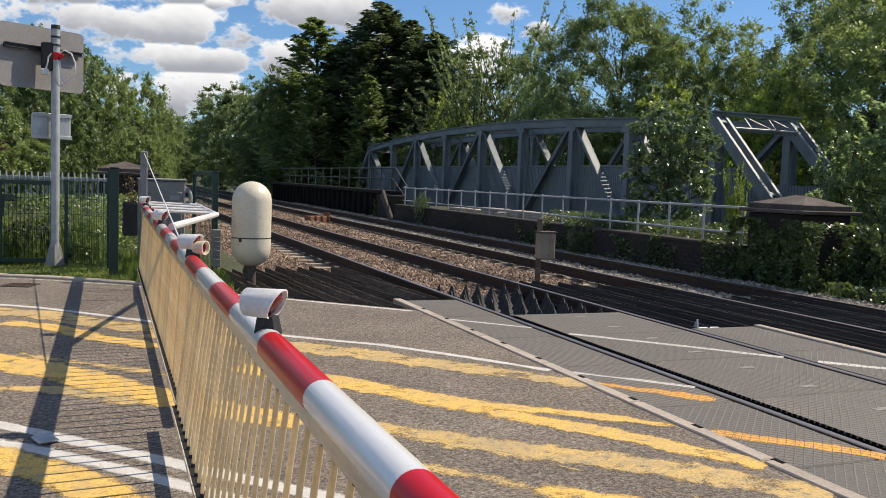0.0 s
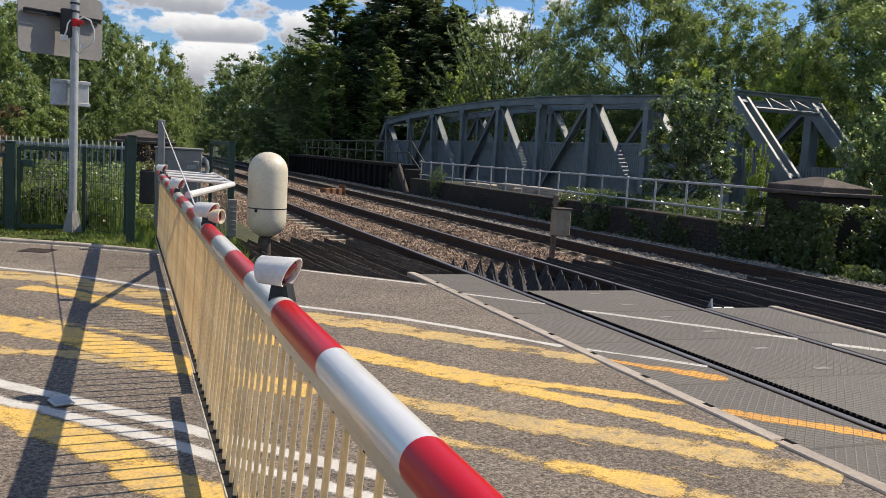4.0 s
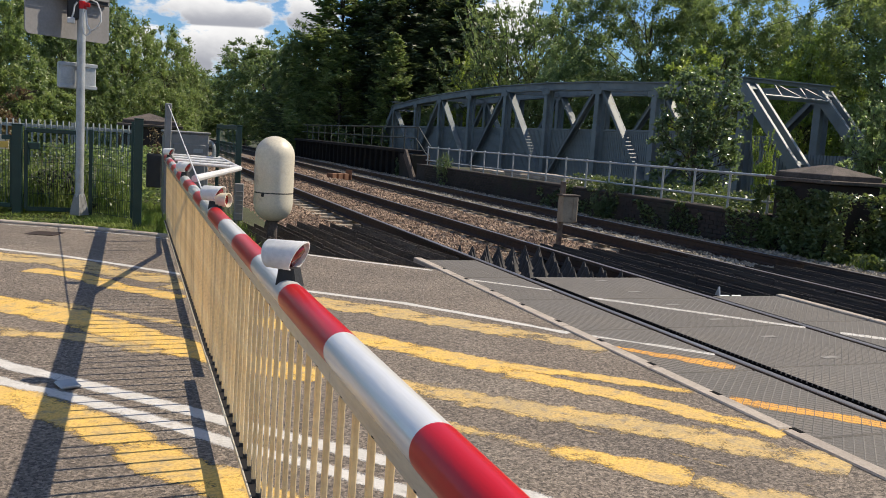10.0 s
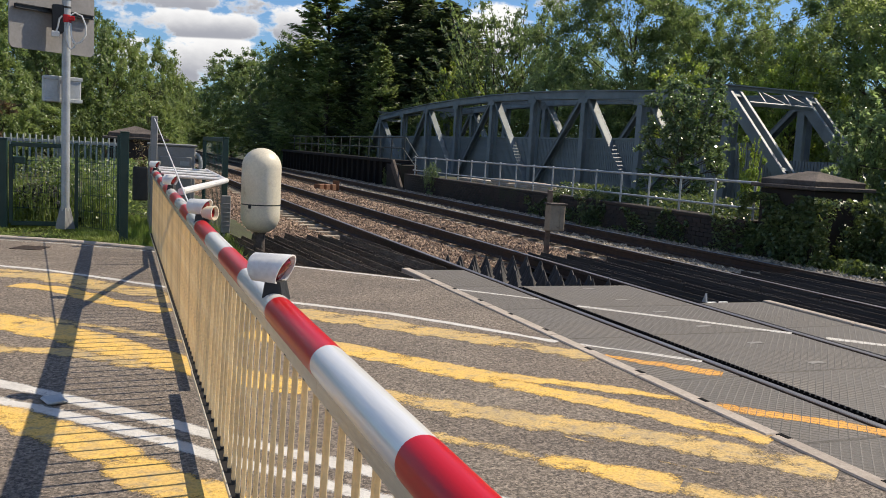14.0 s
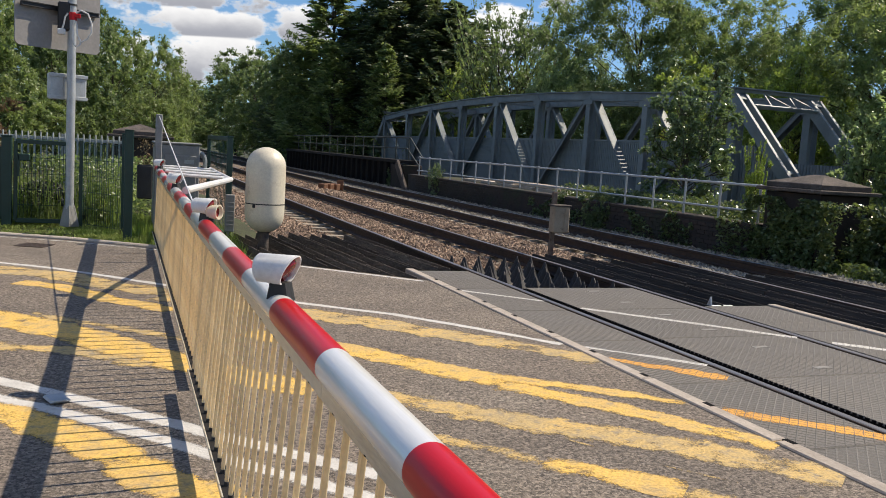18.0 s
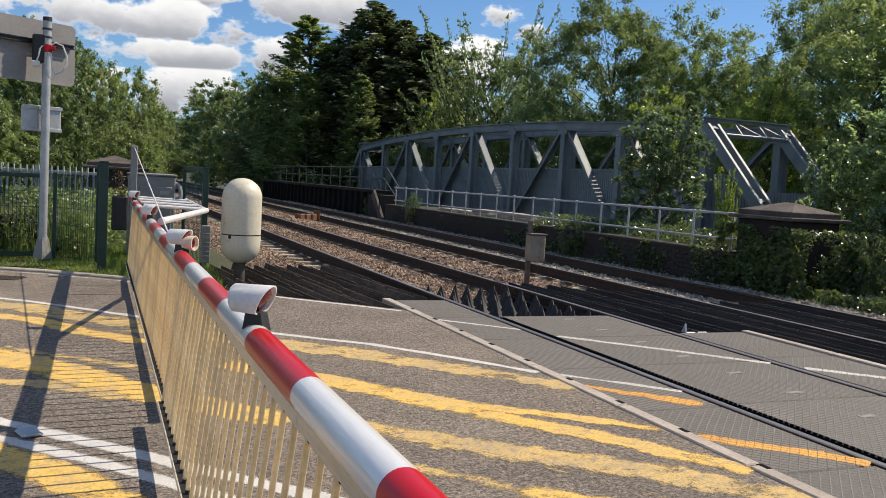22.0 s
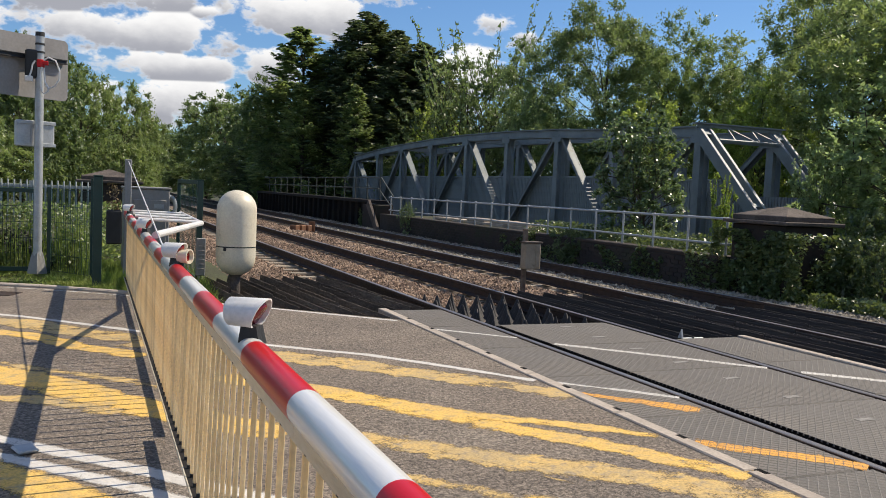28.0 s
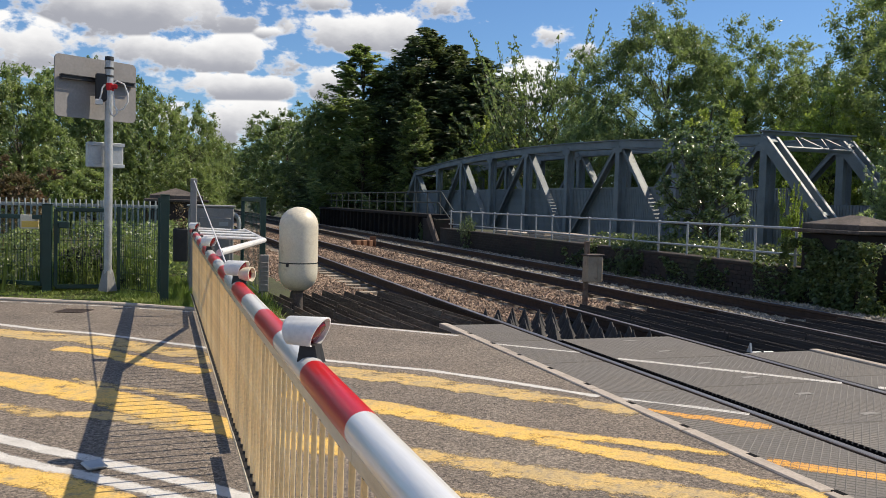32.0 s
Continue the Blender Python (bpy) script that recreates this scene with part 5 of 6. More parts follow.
        for xa in (0.72, 1.52):
            part("portal_strut", Shape().beam(at(xa, 0.06), at(xa, 0.50), 0.034, 0.03, up=n), STEEL, t)
            part("portal_brace", Shape().beam(at(xa + 0.08, 0.06), at(xa + 0.62, 0.46), 0.034, 0.03, up=n), STEEL, t)
    for i in (2, 4, 6):
        part("cross_beam", Shape().beam((0, NODES[i] - 18.2, TOPS[i] - 0.2), (W, NODES[i] - 18.2, TOPS[i] - 0.2), 0.14, 0.18), STEEL, t)
    part("deck", Shape().box((W / 2, 16, 0.15), (W, 38, 0.14)), TIMBER, t)


truss()


# ---- trees and plants ----
def crown_cloud(rng, n_clump, leaves, r, h, shape="round"):
    """Leaf places and the ways they point: sprays of twigs, grouped in clumps spread unevenly through a crown r wide and h high."""
    n = n_clump * leaves
    if shape == "cone":
        # boughs that leave the stem all round, shorter towards the tip, each a flat feathery spray of side twigs
        z = rng.uniform(0, 1, n_clump) ** 1.05
        a = rng.uniform(0, 6.283, n_clump)
        q = ((1 - z) ** 0.60 + 0.02) * rng.uniform(0.55, 1.05, n_clump) * (1 + 0.12 * np.sin(a * 3 + h))
        ln = q * r
        c = np.stack([np.cos(a) * ln, np.sin(a) * ln, (z - 0.5) * h], 1)
        out = np.stack([np.cos(a), np.sin(a)], 1)
        f = np.ceil(rng.uniform(0.14, 1.0, n) ** 0.75 * 9) / 9 + rng.normal(size=n) * 0.012
        u = rng.uniform(-1, 1, n)
        L = np.repeat(ln, leaves)
        o = np.repeat(out, leaves, 0)
        side = np.stack([-o[:, 1], o[:, 0]], 1)
        reach = (0.06 + 0.24 * L * (1.12 - f)) * u
        fwd = L * f + np.abs(reach) * 0.75
        lift = np.repeat(rng.uniform(-0.25, 0.30, n_clump), leaves) * L * f + 0.14 * L * f * f - np.abs(reach) * 0.30
        pts = np.stack([o[:, 0] * fwd + side[:, 0] * reach, o[:, 1] * fwd + side[:, 1] * reach, np.repeat(c[:, 2], leaves) - 0.12 * L + lift], 1) + rng.normal(size=(n, 3)) * 0.030
        ways = np.stack([o[:, 0] * 0.75 + side[:, 0] * np.sign(u), o[:, 1] * 0.75 + side[:, 1] * np.sign(u), np.full(n, -0.15)], 1)
        return c, pts, ways
    d = unit(n_clump, rng)
    rad = rng.uniform(0.2, 1.0, n_clump) ** 0.45
    c = d * rad[:, None]
    lump = np.array([1 + 0.55 * noise.noise((p[0] * 1.6 + r, p[1] * 1.6, p[2] * 1.6 + h)) for p in c])
    reach = np.minimum(rad * lump, 1.06) / rad
    c = c * reach[:, None] * np.array([r, r, h / 2])
    # each clump carries ten twigs that spread outwards and up, with leaves set along them
    twigs = 10
    k = n_clump * twigs
    cc = np.repeat(c, twigs, 0)
    way = 0.55 * np.repeat(d, twigs, 0) + 0.85 * unit(k, rng) + np.array([0, 0, 0.28])
    way /= np.linalg.norm(way, axis=1, keepdims=True)
    length = r * rng.uniform(0.08, 0.25, (k, 1))
    pick = np.repeat(np.arange(k), leaves // twigs)
    s_ = rng.uniform(0.05, 1.0, (len(pick), 1))
    w_ = way[pick]
    pts = cc[pick] + w_ * length[pick] * s_ + rng.normal(size=(len(pick), 3)) * 0.020 * r - np.array([0, 0, 1]) * length[pick] * s_ ** 2 * 0.18
    ways = w_ + unit(len(pick), rng) * 0.9 - np.array([0, 0, 0.25])
    return c, pts, ways


def pointed_leaves(centres, ways, size, rng, long=2.0, lift=0.35):
    """Three-cornered leaves that point along the given ways, facing up more than down."""
    n = len(centres)
    a = ways / (np.linalg.norm(ways, axis=1, keepdims=True) + 1e-9)
    nor = unit(n, rng)
    nor[:, 2] = np.abs(nor[:, 2]) + lift
    b = np.cross(nor, a)
    b /= np.linalg.norm(b, axis=1, keepdims=True) + 1e-9
    s_ = size * rng.uniform(0.6, 1.4, (n, 1))
    q = np.stack([centres - a * s_ * long * 0.35 + b * s_ / 2, centres - a * s_ * long * 0.35 - b * s_ / 2, centres + a * s_ * long * 0.65], 1)
    return q.reshape(-1, 3)


def tree_meshes(seed, r, h, trunk, n_clump, leaves, size, mat, shape="round", bark=None):
    """Trunk with limbs, and crown, of one tree that stands at the origin."""
    rng = np.random.default_rng(seed)
    c, pts, ways = crown_cloud(rng, n_clump, leaves, r, h, "cone" if shape == "cone" else "round")
    zc = trunk + h / 2
    pts[:, 2] += zc
    c[:, 2] += zc
    top = trunk + h * (0.97 if shape == "cone" else 0.7)
    s = Shape()
    bend = rng.normal(size=2) * r * 0.06
    line = [(bend[0] * f, bend[1] * f, top * f) for f in (0, 0.25, 0.5, 0.75, 1)]
    r0 = 0.035 * (trunk + h) ** 0.9 * 0.5
    s.tube(line, [r0 * 1.25, r0, r0 * 0.75, r0 * 0.45, r0 * 0.12], 8)
    for i in rng.choice(len(c), min(60, len(c)), replace=False):
        e = c[i]
        f = max(0.18, min(0.9, (e[2] - 0.30 * np.hypot(e[0], e[1])) / top)) * rng.uniform(0.75, 0.95)
        b = np.array([bend[0] * f, bend[1] * f, top * f])
        mid = (b + e) / 2 + np.array([0, 0, 0.1 * r])
        s.tube([b, mid, e], [r0 * 0.34 * (1.1 - f), r0 * 0.2 * (1.1 - f), 0.012], 5, False)
    if shape == "whip":
        # long upright shoots with leaves set along them
        extra, turned = [], []
        big = r >= 2
        for k in range(30 if big else 46):
            a = rng.uniform(0, 6.283)
            q = rng.uniform(0.05, 0.8) * r
            b = np.array([math.cos(a) * q, math.sin(a) * q, trunk + h * (rng.uniform(0.20, 0.65) if big else rng.uniform(0.35, 0.75))])
            out = r * (rng.uniform(0.45, 1.5) if big else rng.uniform(0.05, 0.35))
            e = b + np.array([math.cos(a) * out, math.sin(a) * out, h * (rng.uniform(0.30, 0.55) if big else rng.uniform(0.12, 0.28))])
            m = (b + e) / 2 + rng.normal(size=3) * 0.07 * r - np.array([0, 0, 0.04 * h])
            s.tube([b, m, e], [0.012 * r, 0.008 * r, 0.003 * r], 4, False)
            for f in np.linspace(0.05, 1.0, 84):
                p = (1 - f) ** 2 * b + 2 * f * (1 - f) * m + f * f * e
                extra.append(p + rng.normal(size=3) * (0.030 if big else 0.03) * r)
                turned.append((e - b) / np.linalg.norm(e - b) + rng.normal(size=3) * 0.7)
        size = np.concatenate([np.full((len(pts), 1), size), np.full((len(extra), 1), size * (1.5 if big else 1.1))])
        pts = np.concatenate([pts, np.array(extra)])
        ways = np.concatenate([ways, np.array(turned)])
    trunk_me = s.mesh("trunk", bark or BARK, True)
    if r < 2:
        return trunk_me, soup("crown", mat, leaf_faces(pts, size, rng, long=1.7), 4)
    crown_me = soup("crown", mat, pointed_leaves(pts, ways, size, rng, long=2.8 if shape == "cone" else 1.45), 3)
    return trunk_me, crown_me


KINDS = {}


def tree(kind, x, y, z, high, turn, label, name="tree", group="trees behind the crossing", wide=1.0):
    if kind not in KINDS:
        seed, r, h, tr, nc, lv, sz, mat, shp = SPECIES[kind]
        KINDS[kind] = (tree_meshes(seed, r, h, tr, nc, lv, sz, mat, shp), tr + h)
    (a, b), full = KINDS[kind]
    t = thing(name, label, "tree", (x, y, z), turn, group)
    k = high / full
    t.scale = (k * wide, k * wide, k)
    part("trunk", a, BARK, t)
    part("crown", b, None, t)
    return t


#            seed  r    h    trunk clumps leaves size material shape
SPECIES = {
    "oak": (11, 3.1, 8.0, 0.5, 240, 120, 0.106, LEAF, "round"),
    "ash": (12, 2.7, 9.0, 0.5, 230, 120, 0.102, LEAF, "round"),
    "willow": (13, 2.7, 7.7, 0.3, 240, 130, 0.090, LEAF_LIGHT, "round"),
    "birch": (14, 2.5, 7.6, 0.5, 70, 130, 0.082, LEAF, "whip"),
    "spruce": (15, 4.6, 10.8, 0.1, 700, 56, 0.083, LEAF_DARK, "cone"),
    "larch": (16, 4.0, 10.8, 0.2, 430, 80, 0.095, LEAF_LIGHT, "cone"),
    "open_ash": (31, 2.9, 9.0, 0.6, 210, 180, 0.076, LEAF_BRIGHT, "round"),
    "open_oak": (32, 3.2, 8.2, 0.6, 220, 180, 0.076, LEAF_LIGHT, "round"),
    "fine_oak": (32, 3.2, 8.2, 0.6, 310, 220, 0.062, LEAF, "round"),
    "fine_ash": (31, 2.9, 9.0, 0.6, 300, 220, 0.060, LEAF_LIGHT, "round"),
    "bush": (17, 1.3, 2.2, 0.15, 90, 90, 0.036, LEAF_SILVER, "whip"),
    "sapling": (23, 0.85, 3.2, 0.30, 150, 110, 0.038, LEAF_SILVER, "whip"),
    "young_ash": (24, 0.85, 3.2, 0.30, 140, 110, 0.040, LEAF_BRIGHT, "whip"),
    "shoot": (41, 0.55, 2.2, 0.15, 46, 90, 0.034, LEAF_LIME, "whip"),
    "lime": (42, 2.6, 7.0, 0.3, 220, 140, 0.090, LEAF_LIME, "round"),
    "ivy": (18, 1.2, 1.8, 0.05, 130, 100, 0.042, LEAF_IVY, "round"),
    "copper": (19, 2.0, 3.6, 0.6, 110, 70, 0.095, LEAF_RED, "round"),
}


def woods():
    g = "green leafy tree with a full summer crown"
    rows = [
        # kind, x, y, base, height, turn, width
        ("ash", -7.5, 27, -0.4, 5.6, 20, 1.0), ("oak", -5.2, 26.5, -0.4, 5.5, 80, 0.85), ("willow", -3.3, 28, -0.4, 5.6, 140, 0.8), ("oak", -1.6, 33, -0.4, 6.4, 200, 0.8), ("willow", 0.1, 36, -0.4, 6.1, 260, 0.75),
        ("willow", 2.0, 42, -0.4, 6.2, 300, 0.7), ("ash", -0.6, 40, -0.4, 6.6, 310, 0.9), ("willow", 3.2, 48, -0.4, 5.2, 20, 0.7), ("oak", 3.9, 60, -0.4, 5.6, 50, 0.9), ("ash", 5.4, 72, -0.4, 6.2, 90, 0.9),
        ("oak", -4.2, 38, -0.4, 6.6, 70, 1.1), ("willow", 1.6, 33, -0.4, 3.4, 200, 1.0), ("oak", 7.2, 92, -0.4, 7.0, 200, 1.2),
        ("oak", 8.4, 105, -0.4, 8.0, 33, 1.6), ("ash", 12.0, 90, -0.4, 10.2, 120, 1.2), ("oak", 11.4, 74, -0.4, 9.2, 170, 1.0), ("ash", 12.0, 67, -0.4, 9.0, 210, 1.0), ("oak", 12.4, 60, -0.4, 9.2, 250, 0.7),
        ("larch", 13.6, 57.5, -0.4, 12.3, 30, 1.15), ("larch", 13.0, 54, -0.4, 8.2, 70, 0.9), ("spruce", 17.6, 56, -0.4, 13.4, 60, 1.25), ("spruce", 19.4, 54.5, -0.4, 12.2, 200, 1.05), ("spruce", 16.2, 54.5, -0.4, 10.6, 300, 1.0), ("larch", 15.6, 51, -0.4, 8.0, 90, 0.8), ("lime", 20.0, 48.5, -0.6, 7.2, 130, 0.7), ("spruce", 20.6, 53, -0.5, 11.4, 20, 1.2), ("spruce", 15.9, 58.5, -0.5, 11.2, 140, 1.1), ("spruce", 19.0, 57.0, -0.5, 13.1, 250, 1.1), ("larch", 22.4, 53.5, -0.5, 10.4, 10, 0.9),
        ("birch", 21.0, 46, -0.6, 10.8, 10, 0.85), ("birch", 22.0, 43.0, -0.6, 9.8, 100, 0.8), ("birch", 20.4, 43, -0.6, 8.0, 60, 0.9), ("fine_oak", 23.3, 35.8, -0.6, 12.2, 160, 0.95), ("open_ash", 21.0, 38.5, -0.6, 8.6, 190, 0.85), ("fine_ash", 24.9, 31.8, -0.6, 10.2, 220, 1.0), ("open_ash", 23.4, 33.5, -0.6, 7.8, 20, 0.8),
        ("fine_ash", 25.8, 29, -0.6, 8.8, 280, 0.9), ("fine_oak", 27.0, 24.2, -0.6, 12.0, 310, 0.80), ("fine_ash", 23.4, 21.0, -0.6, 10.0, 350, 0.95), ("open_oak", 21.5, 17.0, -0.6, 9.0, 45, 0.9), ("open_ash", 27.5, 19.0, -0.6, 11.0, 75, 1.1), ("willow", 17.8, 13.6, -0.6, 3.8, 33, 1.0), ("oak", 31.0, 33.0, -0.8, 7.4, 40, 1.2), ("oak", 34.0, 26.0, -0.8, 7.6, 140, 1.2), ("oak", 32.0, 20.0, -0.8, 7.2, 240, 1.2), ("willow", 17.4, 9.6, -0.6, 4.4, 133, 1.0),
        ("willow", 19.8, 33, -0.6, 5.6, 15, 0.9), ("lime", 20.0, 27, -0.6, 5.6, 115, 0.8), ("lime", 20.2, 22, -0.6, 5.8, 215, 0.8), ("willow", 20.0, 40, -0.6, 5.4, 315, 0.9), ("oak", 15.5, 66, -0.4, 8.0, 5, 1.3), ("ash", 16.6, 45, -1.0, 5.2, 77, 1.0),
        ("willow", 4.0, 66, -0.5, 3.4, 0, 2.0), ("oak", 6.4, 84, -0.5, 4.0, 60, 2.2), ("oak", 12.0, 70, -0.5, 4.5, 20, 1.6), ("ash", 11.2, 84, -0.5, 5.0, 10, 1.8), ("oak", 1.0, 54, -0.5, 4.0, 0, 1.8), ("willow", -3.0, 31, -0.5, 3.0, 0, 1.8), ("oak", 22.0, 30, -0.9, 4.6, 0, 1.6), ("oak", 22.5, 24, -0.9, 4.6, 70, 1.6), ("willow", 21.5, 36, -0.9, 4.6, 140, 1.5),
        ("copper", -2.9, 23.5, -0.4, 2.5, 0, 0.9), ("spruce", 12.2, 63, -0.4, 7.6, 10, 1.1), ("ash", 11.6, 56, -0.4, 5.2, 10, 0.9),
    ]
    lab = {"fine_oak": "large leafy tree with a dense rounded crown", "fine_ash": "leafy tree with a light green rounded crown", "lime": "bright yellow-green young tree in the sun", "oak": "broad leafy green tree in full summer leaf", "ash": "tall leafy green tree in full summer leaf", "willow": "bright green young tree with feathery leaves", "open_ash": "airy bright green tree with gaps in its crown", "open_oak": "airy leafy green tree with gaps in its crown", "birch": "slender pale green tree with upright shoots",
           "spruce": "tall dense dark green conifer", "larch": "tall conifer with green sunlit boughs", "copper": "small tree with coppery brown leaves"}
    for k, x, y, z, h, a, w in rows:
        tree(k, x, y, z, h, a, lab[k], wide=w)
    for k, x, y, z, h, a, w, l in (
            ("sapling", 12.28, 16.44, -0.6, 4.3, 0, 1.0, "silvery green young tree in front of the bridge"),
            ("shoot", 11.5, 13.25, -0.3, 2.25, 40, 0.50, "bright lime-green young bush behind the railing"), ("shoot", 10.9, 12.2, -0.2, 1.25, 140, 0.8, "bright lime-green young bush beside the pier"), ("young_ash", 12.9, 12.1, -0.5, 3.0, 140, 0.75, "leafy young tree beside the pier"), ("young_ash", 13.8, 11.0, -0.5, 4.4, 220, 1.25, "leafy young tree beside the pier"), ("young_ash", 13.0, 9.6, -0.5, 3.2, 290, 0.9, "leafy green bush beside the pier"),
            ("bush", 13.6, 7.8, -0.5, 2.9, 250, 0.9, "leafy green bush beside the track"), ("bush", 13.2, 5.2, -0.5, 2.6, 210, 0.9, "leafy green bush beside the track"),
            ("ivy", 10.85, 10.5, -0.45, 1.30, 0, 0.70, "dark ivy growing over the brick pier"), ("ivy", 12.1, 10.3, -0.5, 1.9, 20, 0.7, "dark ivy growing over the brick pier"), ("ivy", 11.1, 9.15, -0.45, 1.45, 20, 0.6, "dark ivy growing over the brick pier"), ("ivy", 12.1, 8.2, -0.5, 1.8, 60, 0.9, "dark ivy and scrub beside the track"), ("ivy", 12.1, 6.3, -0.5, 1.7, 160, 0.9, "dark ivy and scrub beside the track"), ("ivy", 12.15, 4.4, -0.5, 1.7, 110, 1.0, "dark ivy and scrub beside the track"), ("ivy", 10.05, 16.2, -0.4, 1.1, 100, 0.6, "dark ivy hanging over the brick wall"),
            ("bush", 9.95, 26.2, -0.2, 1.15, 10, 0.5, "light green sapling growing from the wall"), ("ivy", 10.3, 31.5, -0.5, 1.2, 50, 0.5, "dark ivy on the stair side")):
        SWAYING[x] = tree(k, x, y, z, h, a, l, "bush", "bushes beside the track", w)


SWAYING = {}
woods()


def plants():
    rng = np.random.default_rng(21)
    # grass blades on the verge
    n = 34000
    x = np.where(rng.uniform(0, 1, n) < 0.6, rng.uniform(-6.5, 1.62, n), rng.uniform(-0.2, 1.75, n))
    e = np.interp(x, [p[0] for p in EDGE], [p[1] for p in EDGE])
    y = e + 0.10 + rng.uniform(0, 1, n) ** 1.4 * 3.6
    h = rng.uniform(0.04, 0.13, n) * np.clip((y - e) / 0.9, 0.25, 1.6) * np.interp(x, [-0.6, -0.2, 0.36, 0.40], [0.28, 0.5, 0.55, 1.1])
    a = rng.uniform(0, 6.283, n)
    w = 0.008
    lean = rng.normal(size=(n, 2)) * 0.05
    z0 = -0.06
    p = np.stack([np.stack([x - np.cos(a) * w, y - np.sin(a) * w, np.full(n, z0)], 1), np.stack([x + np.cos(a) * w, y + np.sin(a) * w, np.full(n, z0)], 1), np.stack([x + lean[:, 0], y + lean[:, 1], z0 + h], 1)], 1)
    tagged(new("grass", soup("grass", GRASS, p.reshape(-1, 3), 3)), "sunlit green grass on the verge", "grass", kind="stuff")
    # weeds and brambles behind the fence
    n = 34000
    c = np.stack([rng.uniform(-5.5, 0.45, n), rng.uniform(13.35, 14.6, n), rng.uniform(0, 1, n) ** 1.5 * 0.95], 1)
    c[:, 1] += 0.45
    c = c[np.array([noise.noise((p[0] * 1.6, p[1] * 2.0, p[2] * 2.5)) > -0.12 for p in c])]
    # the growth thins out and stays lower away from the gate
    c = c[c[:, 2] < np.interp(c[:, 0], [-2.2, -1.3], [0.62, 0.97])]
    k = len(c) * 2 // 5
    tagged(new("weeds", soup("weeds", LEAF, leaf_faces(c[:k], 0.029, rng), 4)), "tangled green weeds and brambles behind the fence", "weeds", kind="stuff")
    tagged(new("weeds", soup("weeds", LEAF_LIGHT, leaf_faces(c[k:], 0.028, rng), 4)), "pale flowering weeds behind the fence", "weeds", kind="stuff")
    # upright stems among the weeds
    n = 1700
    x, y = rng.uniform(-5.0, 0.40, n), rng.uniform(13.75, 14.9, n)
    keep = np.array([noise.noise((a_ * 1.6, b_ * 2.0, 0.4)) > -0.15 for a_, b_ in zip(x, y)])
    x, y = x[keep], y[keep]
    n = len(x)
    h, a, lean = rng.uniform(0.35, 1.05, n) * np.interp(x, [-2.2, -1.3], [0.68, 1.0]), rng.uniform(0, 6.283, n), rng.normal(size=(n, 2)) * 0.10
    ws = 0.011
    p = np.stack([np.stack([x - np.cos(a) * ws, y - np.sin(a) * ws, np.full(n, -0.05)], 1), np.stack([x + np.cos(a) * ws, y + np.sin(a) * ws, np.full(n, -0.05)], 1), np.stack([x + lean[:, 0], y + lean[:, 1], h], 1)], 1)
    tagged(new("weeds", soup("weeds", GRASS, p.reshape(-1, 3), 3)), "tall grass stems among the weeds", "weeds", kind="stuff")
    # low scrub at the wall's foot on the far side
    n = 9000
    c = np.stack([rng.uniform(10.08, 10.4, n), rng.uniform(5, 15, n), np.abs(rng.uniform(-0.15, 1, n)) ** 2 * 0.22 - 0.1], 1)
    tagged(new("scrub", soup("scrub", LEAF_IVY, leaf_faces(c, 0.05, rng), 4)), "dark ivy and scrub along the wall", "scrub", kind="stuff")
    n = 7000
    c = np.stack([rng.uniform(10.45, 11.7, n), rng.uniform(11.7, 19.2, n), 0.47 + rng.uniform(0, 1, n) ** 2 * 0.30], 1)
    tagged(new("scrub", soup("scrub", LEAF_IVY, leaf_faces(c, 0.045, rng), 4)), "low ivy and scrub behind the railing", "scrub", kind="stuff")
    # pale flowers among the weeds by the fence
    n = 420
    c = np.stack([rng.uniform(-4.5, 0.35, n), rng.uniform(13.75, 14.2, n), rng.uniform(0.25, 0.98, n)], 1)
    tagged(new("flowers", soup("flowers", material("pale_petal", (0.62, 0.62, 0.52), 0.6, other=(0.50, 0.52, 0.38), scale=3, bump=0, sub=0.4), leaf_faces(c, 0.030, rng, long=1.1), 4)), "small pale flowers among the weeds", "flowers", kind="stuff")
    # grass and weeds between the stones by the far rail
    n = 5000
    x, y = rng.uniform(9.55, 10.35, n), rng.uniform(3.5, 12.5, n)
    keep = np.array([noise.noise((a_ * 1.5, b_ * 0.9, 2)) + (a_ - 9.95) * 0.8 - (b_ - 7) * 0.07 > 0.1 for a_, b_ in zip(x, y)])
    x, y = x[keep], y[keep]
    n = len(x)
    h, a, lean = rng.uniform(0.06, 0.22, n), rng.uniform(0, 6.283, n), rng.normal(size=(n, 2)) * 0.06
    p = np.stack([np.stack([x - np.cos(a) * w, y - np.sin(a) * w, np.full(n, -0.1)], 1), np.stack([x + np.cos(a) * w, y + np.sin(a) * w, np.full(n, -0.1)], 1), np.stack([x + lean[:, 0], y + lean[:, 1], h - 0.1], 1)], 1)
    tagged(new("grass", soup("grass", GRASS, p.reshape(-1, 3), 3)), "grass tufts between the stones by the far rail", "grass", kind="stuff")


plants()


def cable():
    a, b = Vector((20.0, 24.0, 5.75)), Vector((20.0, -10.0, 10.2))
    line = [a + (b - a) * f - Vector((0, 0, 0.8 * f * (1 - f))) for f in [i / 20 for i in range(21)]]
    tagged(part("overhead_cable", Shape().tube(line, 0.009, 6), BLACK), "thin black overhead cable through the trees", "cable")


cable()


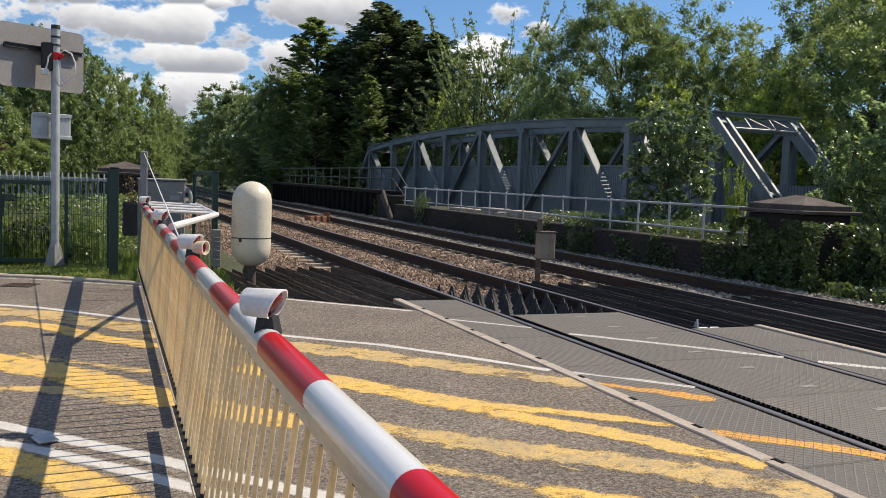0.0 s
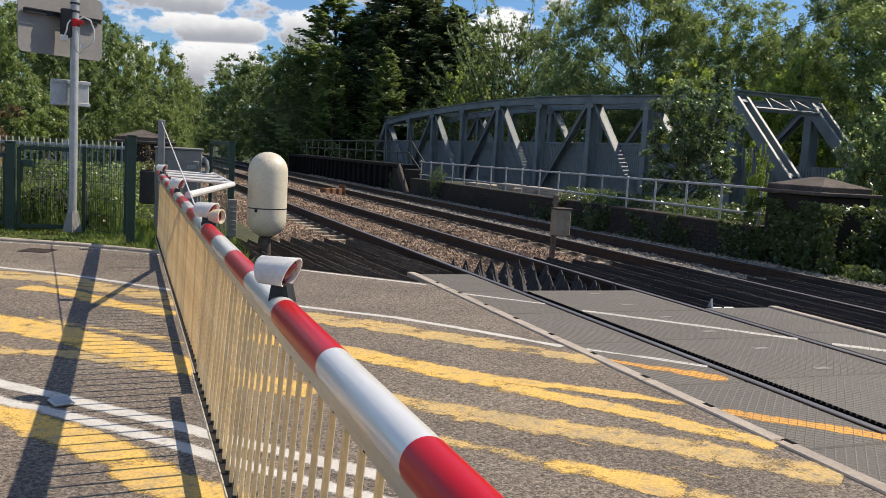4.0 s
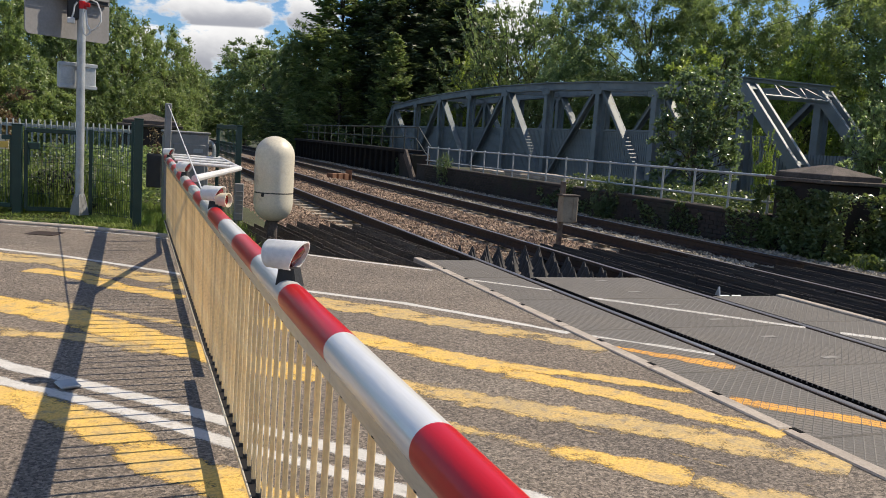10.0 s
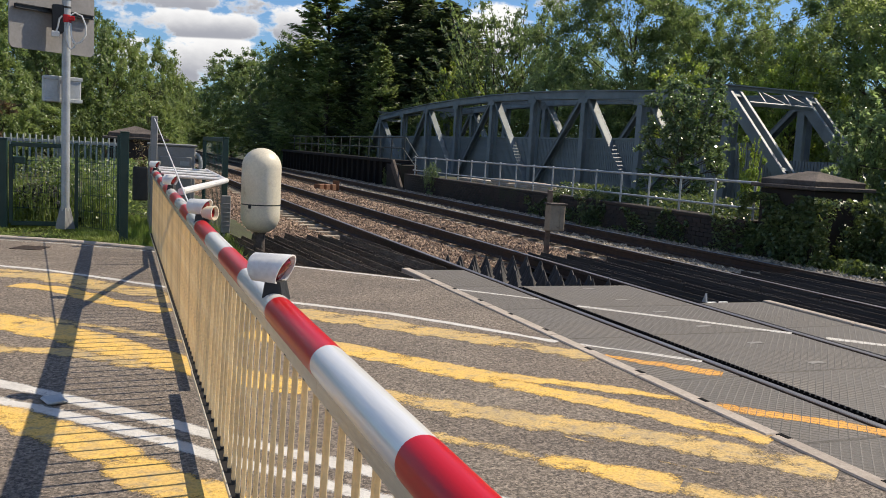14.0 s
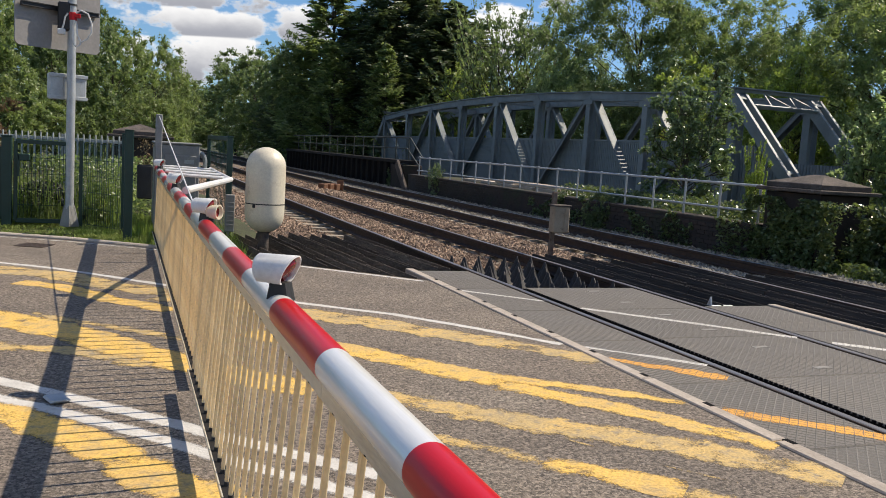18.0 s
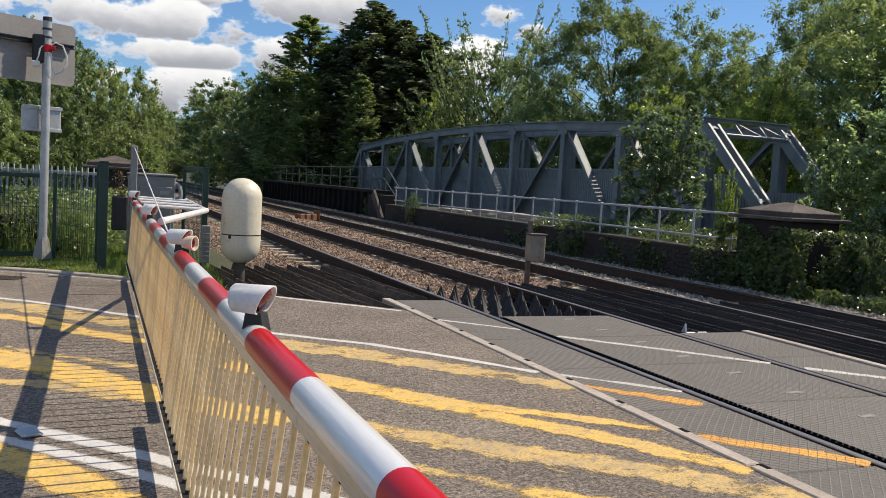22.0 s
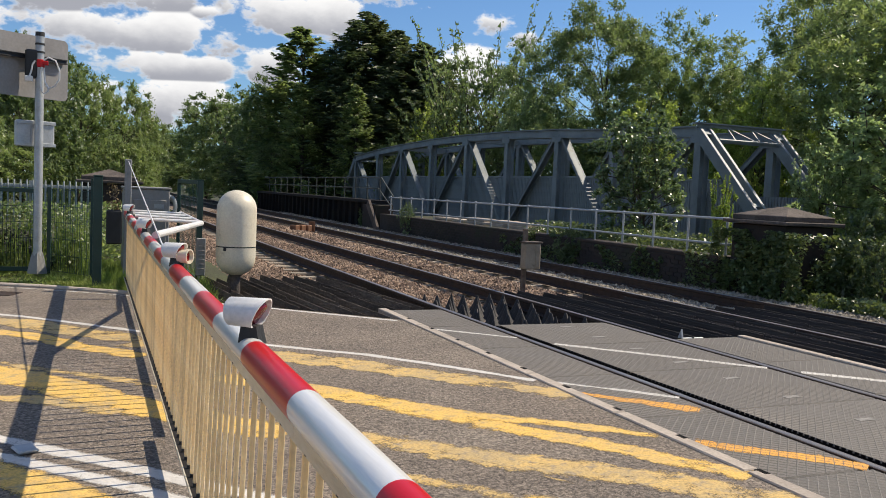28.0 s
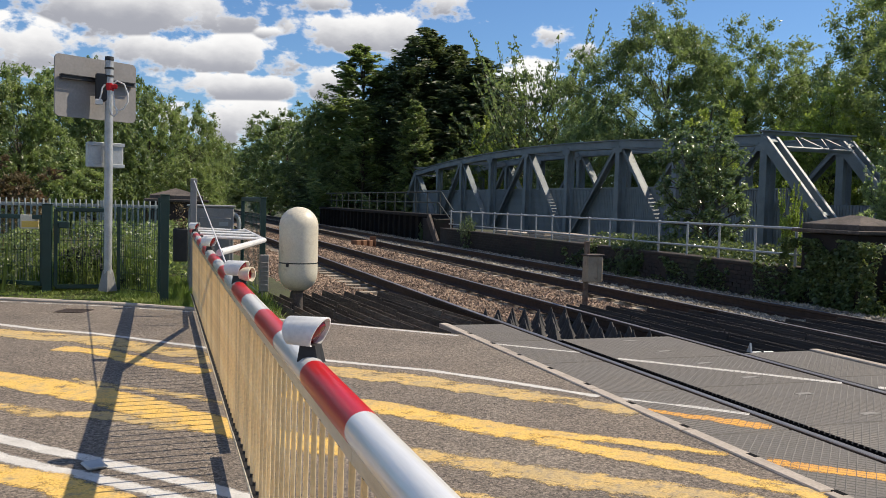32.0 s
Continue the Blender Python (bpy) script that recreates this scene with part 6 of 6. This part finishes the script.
def sway(ob, rows):
    """Lean a plant to its left and right, as seen from the road, by the degrees of each row."""
    base = ob.matrix_basis.copy()
    loc, turn = base.translation.copy(), base.to_euler().z
    axis = Vector((loc.x, loc.y, 0)).normalized()
    walk(ob, [(t, Matrix.Translation(loc) @ Matrix.Rotation(radians(-a), 4, axis) @ Matrix.Rotation(turn, 4, "Z")) for t, a in rows])


def pier_ivy():
    rng = np.random.default_rng(5)
    s = Shape()
    for i in range(90):
        r = Euler((rng.uniform(0, 3), rng.uniform(0, 3), rng.uniform(0, 3))).to_matrix()
        a, b = rng.uniform(-1, 1), rng.uniform(-1, 1)
        s.box((-0.75 + a * 0.55, 14.35 + b * 0.3, 0.48 * (1 - a * a) * (1 - b * b * 0.6) + 0.05), tuple(rng.uniform(0.05, 0.14, 3)), 0.01, r)
    tagged(new("rubble", s.mesh("rubble", material("dark_slag", (0.05, 0.05, 0.055), 0.8, other=(0.11, 0.11, 0.11), scale=8, island=True))), "heap of dark rubble behind the mesh gate", "rubble", kind="stuff")
    n = 170
    c = np.stack([rng.normal(0.62, 0.06, n), rng.normal(12.75, 0.05, n), 0.92 + rng.uniform(0, 1, n) ** 1.5 * 0.38], 1)
    tagged(new("dry_stems", soup("dry_stems", material("dry_stem", (0.24, 0.17, 0.09), 0.8, other=(0.16, 0.13, 0.06), scale=8), leaf_faces(c, 0.018, rng, long=3.4), 4)), "dried brown stems behind the counterweight", "dry plant", kind="stuff")
    n = 8000
    c = np.stack([rng.uniform(9.98, 10.12, n), rng.uniform(9.8, 11.7, n), rng.uniform(-0.3, 0.98, n)], 1)
    c = c[np.array([noise.noise((p[1] * 2.2, p[2] * 2.2, 4)) > -0.12 for p in c])]
    m = 2600
    d = np.stack([rng.uniform(10.0, 11.7, m), rng.uniform(9.72, 9.93, m), rng.uniform(-0.3, 0.98, m)], 1)
    tagged(new("ivy", soup("ivy", LEAF_IVY, leaf_faces(np.concatenate([c, d[np.array([noise.noise((p[0] * 2.2, p[2] * 2.2, 8)) > -0.15 for p in d])]]), 0.042, rng), 4)), "dark ivy covering the brick pier", "ivy", kind="stuff")
    n = 8000
    c = np.stack([rng.uniform(9.93, 10.02, n), rng.uniform(11.4, 19.5, n), rng.uniform(0, 1, n) ** 0.7 * 0.75 - 0.2], 1)
    c = c[np.array([noise.noise((p[1] * 1.3, p[2] * 2.5, 6)) - 0.5 * (p[2] - 0.1) > -0.08 for p in c])]
    tagged(new("ivy", soup("ivy", LEAF_IVY, leaf_faces(c, 0.042, rng), 4)), "dark ivy hanging on the retaining wall", "ivy", kind="stuff")
    n = 4000
    c = np.stack([rng.uniform(0.1, 1.6, n), rng.uniform(15.2, 18.8, n), rng.uniform(0, 1, n) ** 1.4 * 1.0 - 0.1], 1)
    tagged(new("weeds", soup("weeds", LEAF_LIGHT, leaf_faces(c, 0.05, rng), 4)), "tall weeds in front of the brick pier", "weeds", kind="stuff")


pier_ivy()


def swing(rail, rows):
    """Swing a length of the skirt about the boom, so that its foot moves sideways by the metres of each row."""
    pin = rail.matrix_basis.translation.copy()
    axis = Vector((0.0128, 1, 0)).normalized()
    walk(rail, [(t, Matrix.Translation(pin) @ Matrix.Rotation(-off / 0.73, 4, axis)) for t, off in rows])


# sideways swing of the near length's foot in the wind, by the second
SKIRT_SWING = ((0, -0.085), (0.5, -0.05), (1, -0.01), (1.5, -0.045), (2, -0.045), (3, -0.065), (3.5, -0.058), (4.7, -0.04), (6, -0.025), (7, 0.0), (8, -0.012), (9, -0.03), (10, -0.005), (11, -0.015), (12, -0.034), (13, -0.024), (14.3, -0.02),
               (15.5, -0.022), (16, -0.045), (17, -0.042), (18, -0.054), (19, -0.112), (20, -0.033), (21, -0.05), (22, -0.082), (23, -0.06), (24, -0.033), (25, -0.069), (26.5, -0.04), (28, -0.018), (29, -0.014), (30, -0.017), (31, -0.005), (32, -0.005))


def motions():
    swing(SKIRTS[0], SKIRT_SWING)
    swing(SKIRTS[1], [(t, 0.6 * off + 0.010) for t, off in SKIRT_SWING])
    wind = [(t, 1.2 * math.sin(t * 1.3) + 0.7 * math.sin(t * 2.9 + 1)) for t in [i * 0.8 for i in range(41)]]
    gust = {24.8: 1.0, 25.6: 2.0, 26.4: 4.0, 27.2: 6.5, 28.0: 9.0, 28.8: 9.0, 29.6: 11.0, 30.4: 12.0, 31.2: 11.0, 32.0: 10.0}
    sway(SWAYING[12.28], [(t, a * 0.6 + gust.get(round(t, 1), 0.0)) for t, a in wind])
    sway(SWAYING[12.9], [(t, a * 0.7 + 0.4 * gust.get(round(t, 1), 0.0)) for t, a in wind])
    sway(SWAYING[13.8], [(t, -a * 0.5 + 0.3 * gust.get(round(t, 1), 0.0)) for t, a in wind])
    sway(SWAYING[11.5], [(t, a) for t, a in wind])
    sway(SWAYING[13.0], [(t, a * 0.5) for t, a in wind])


motions()
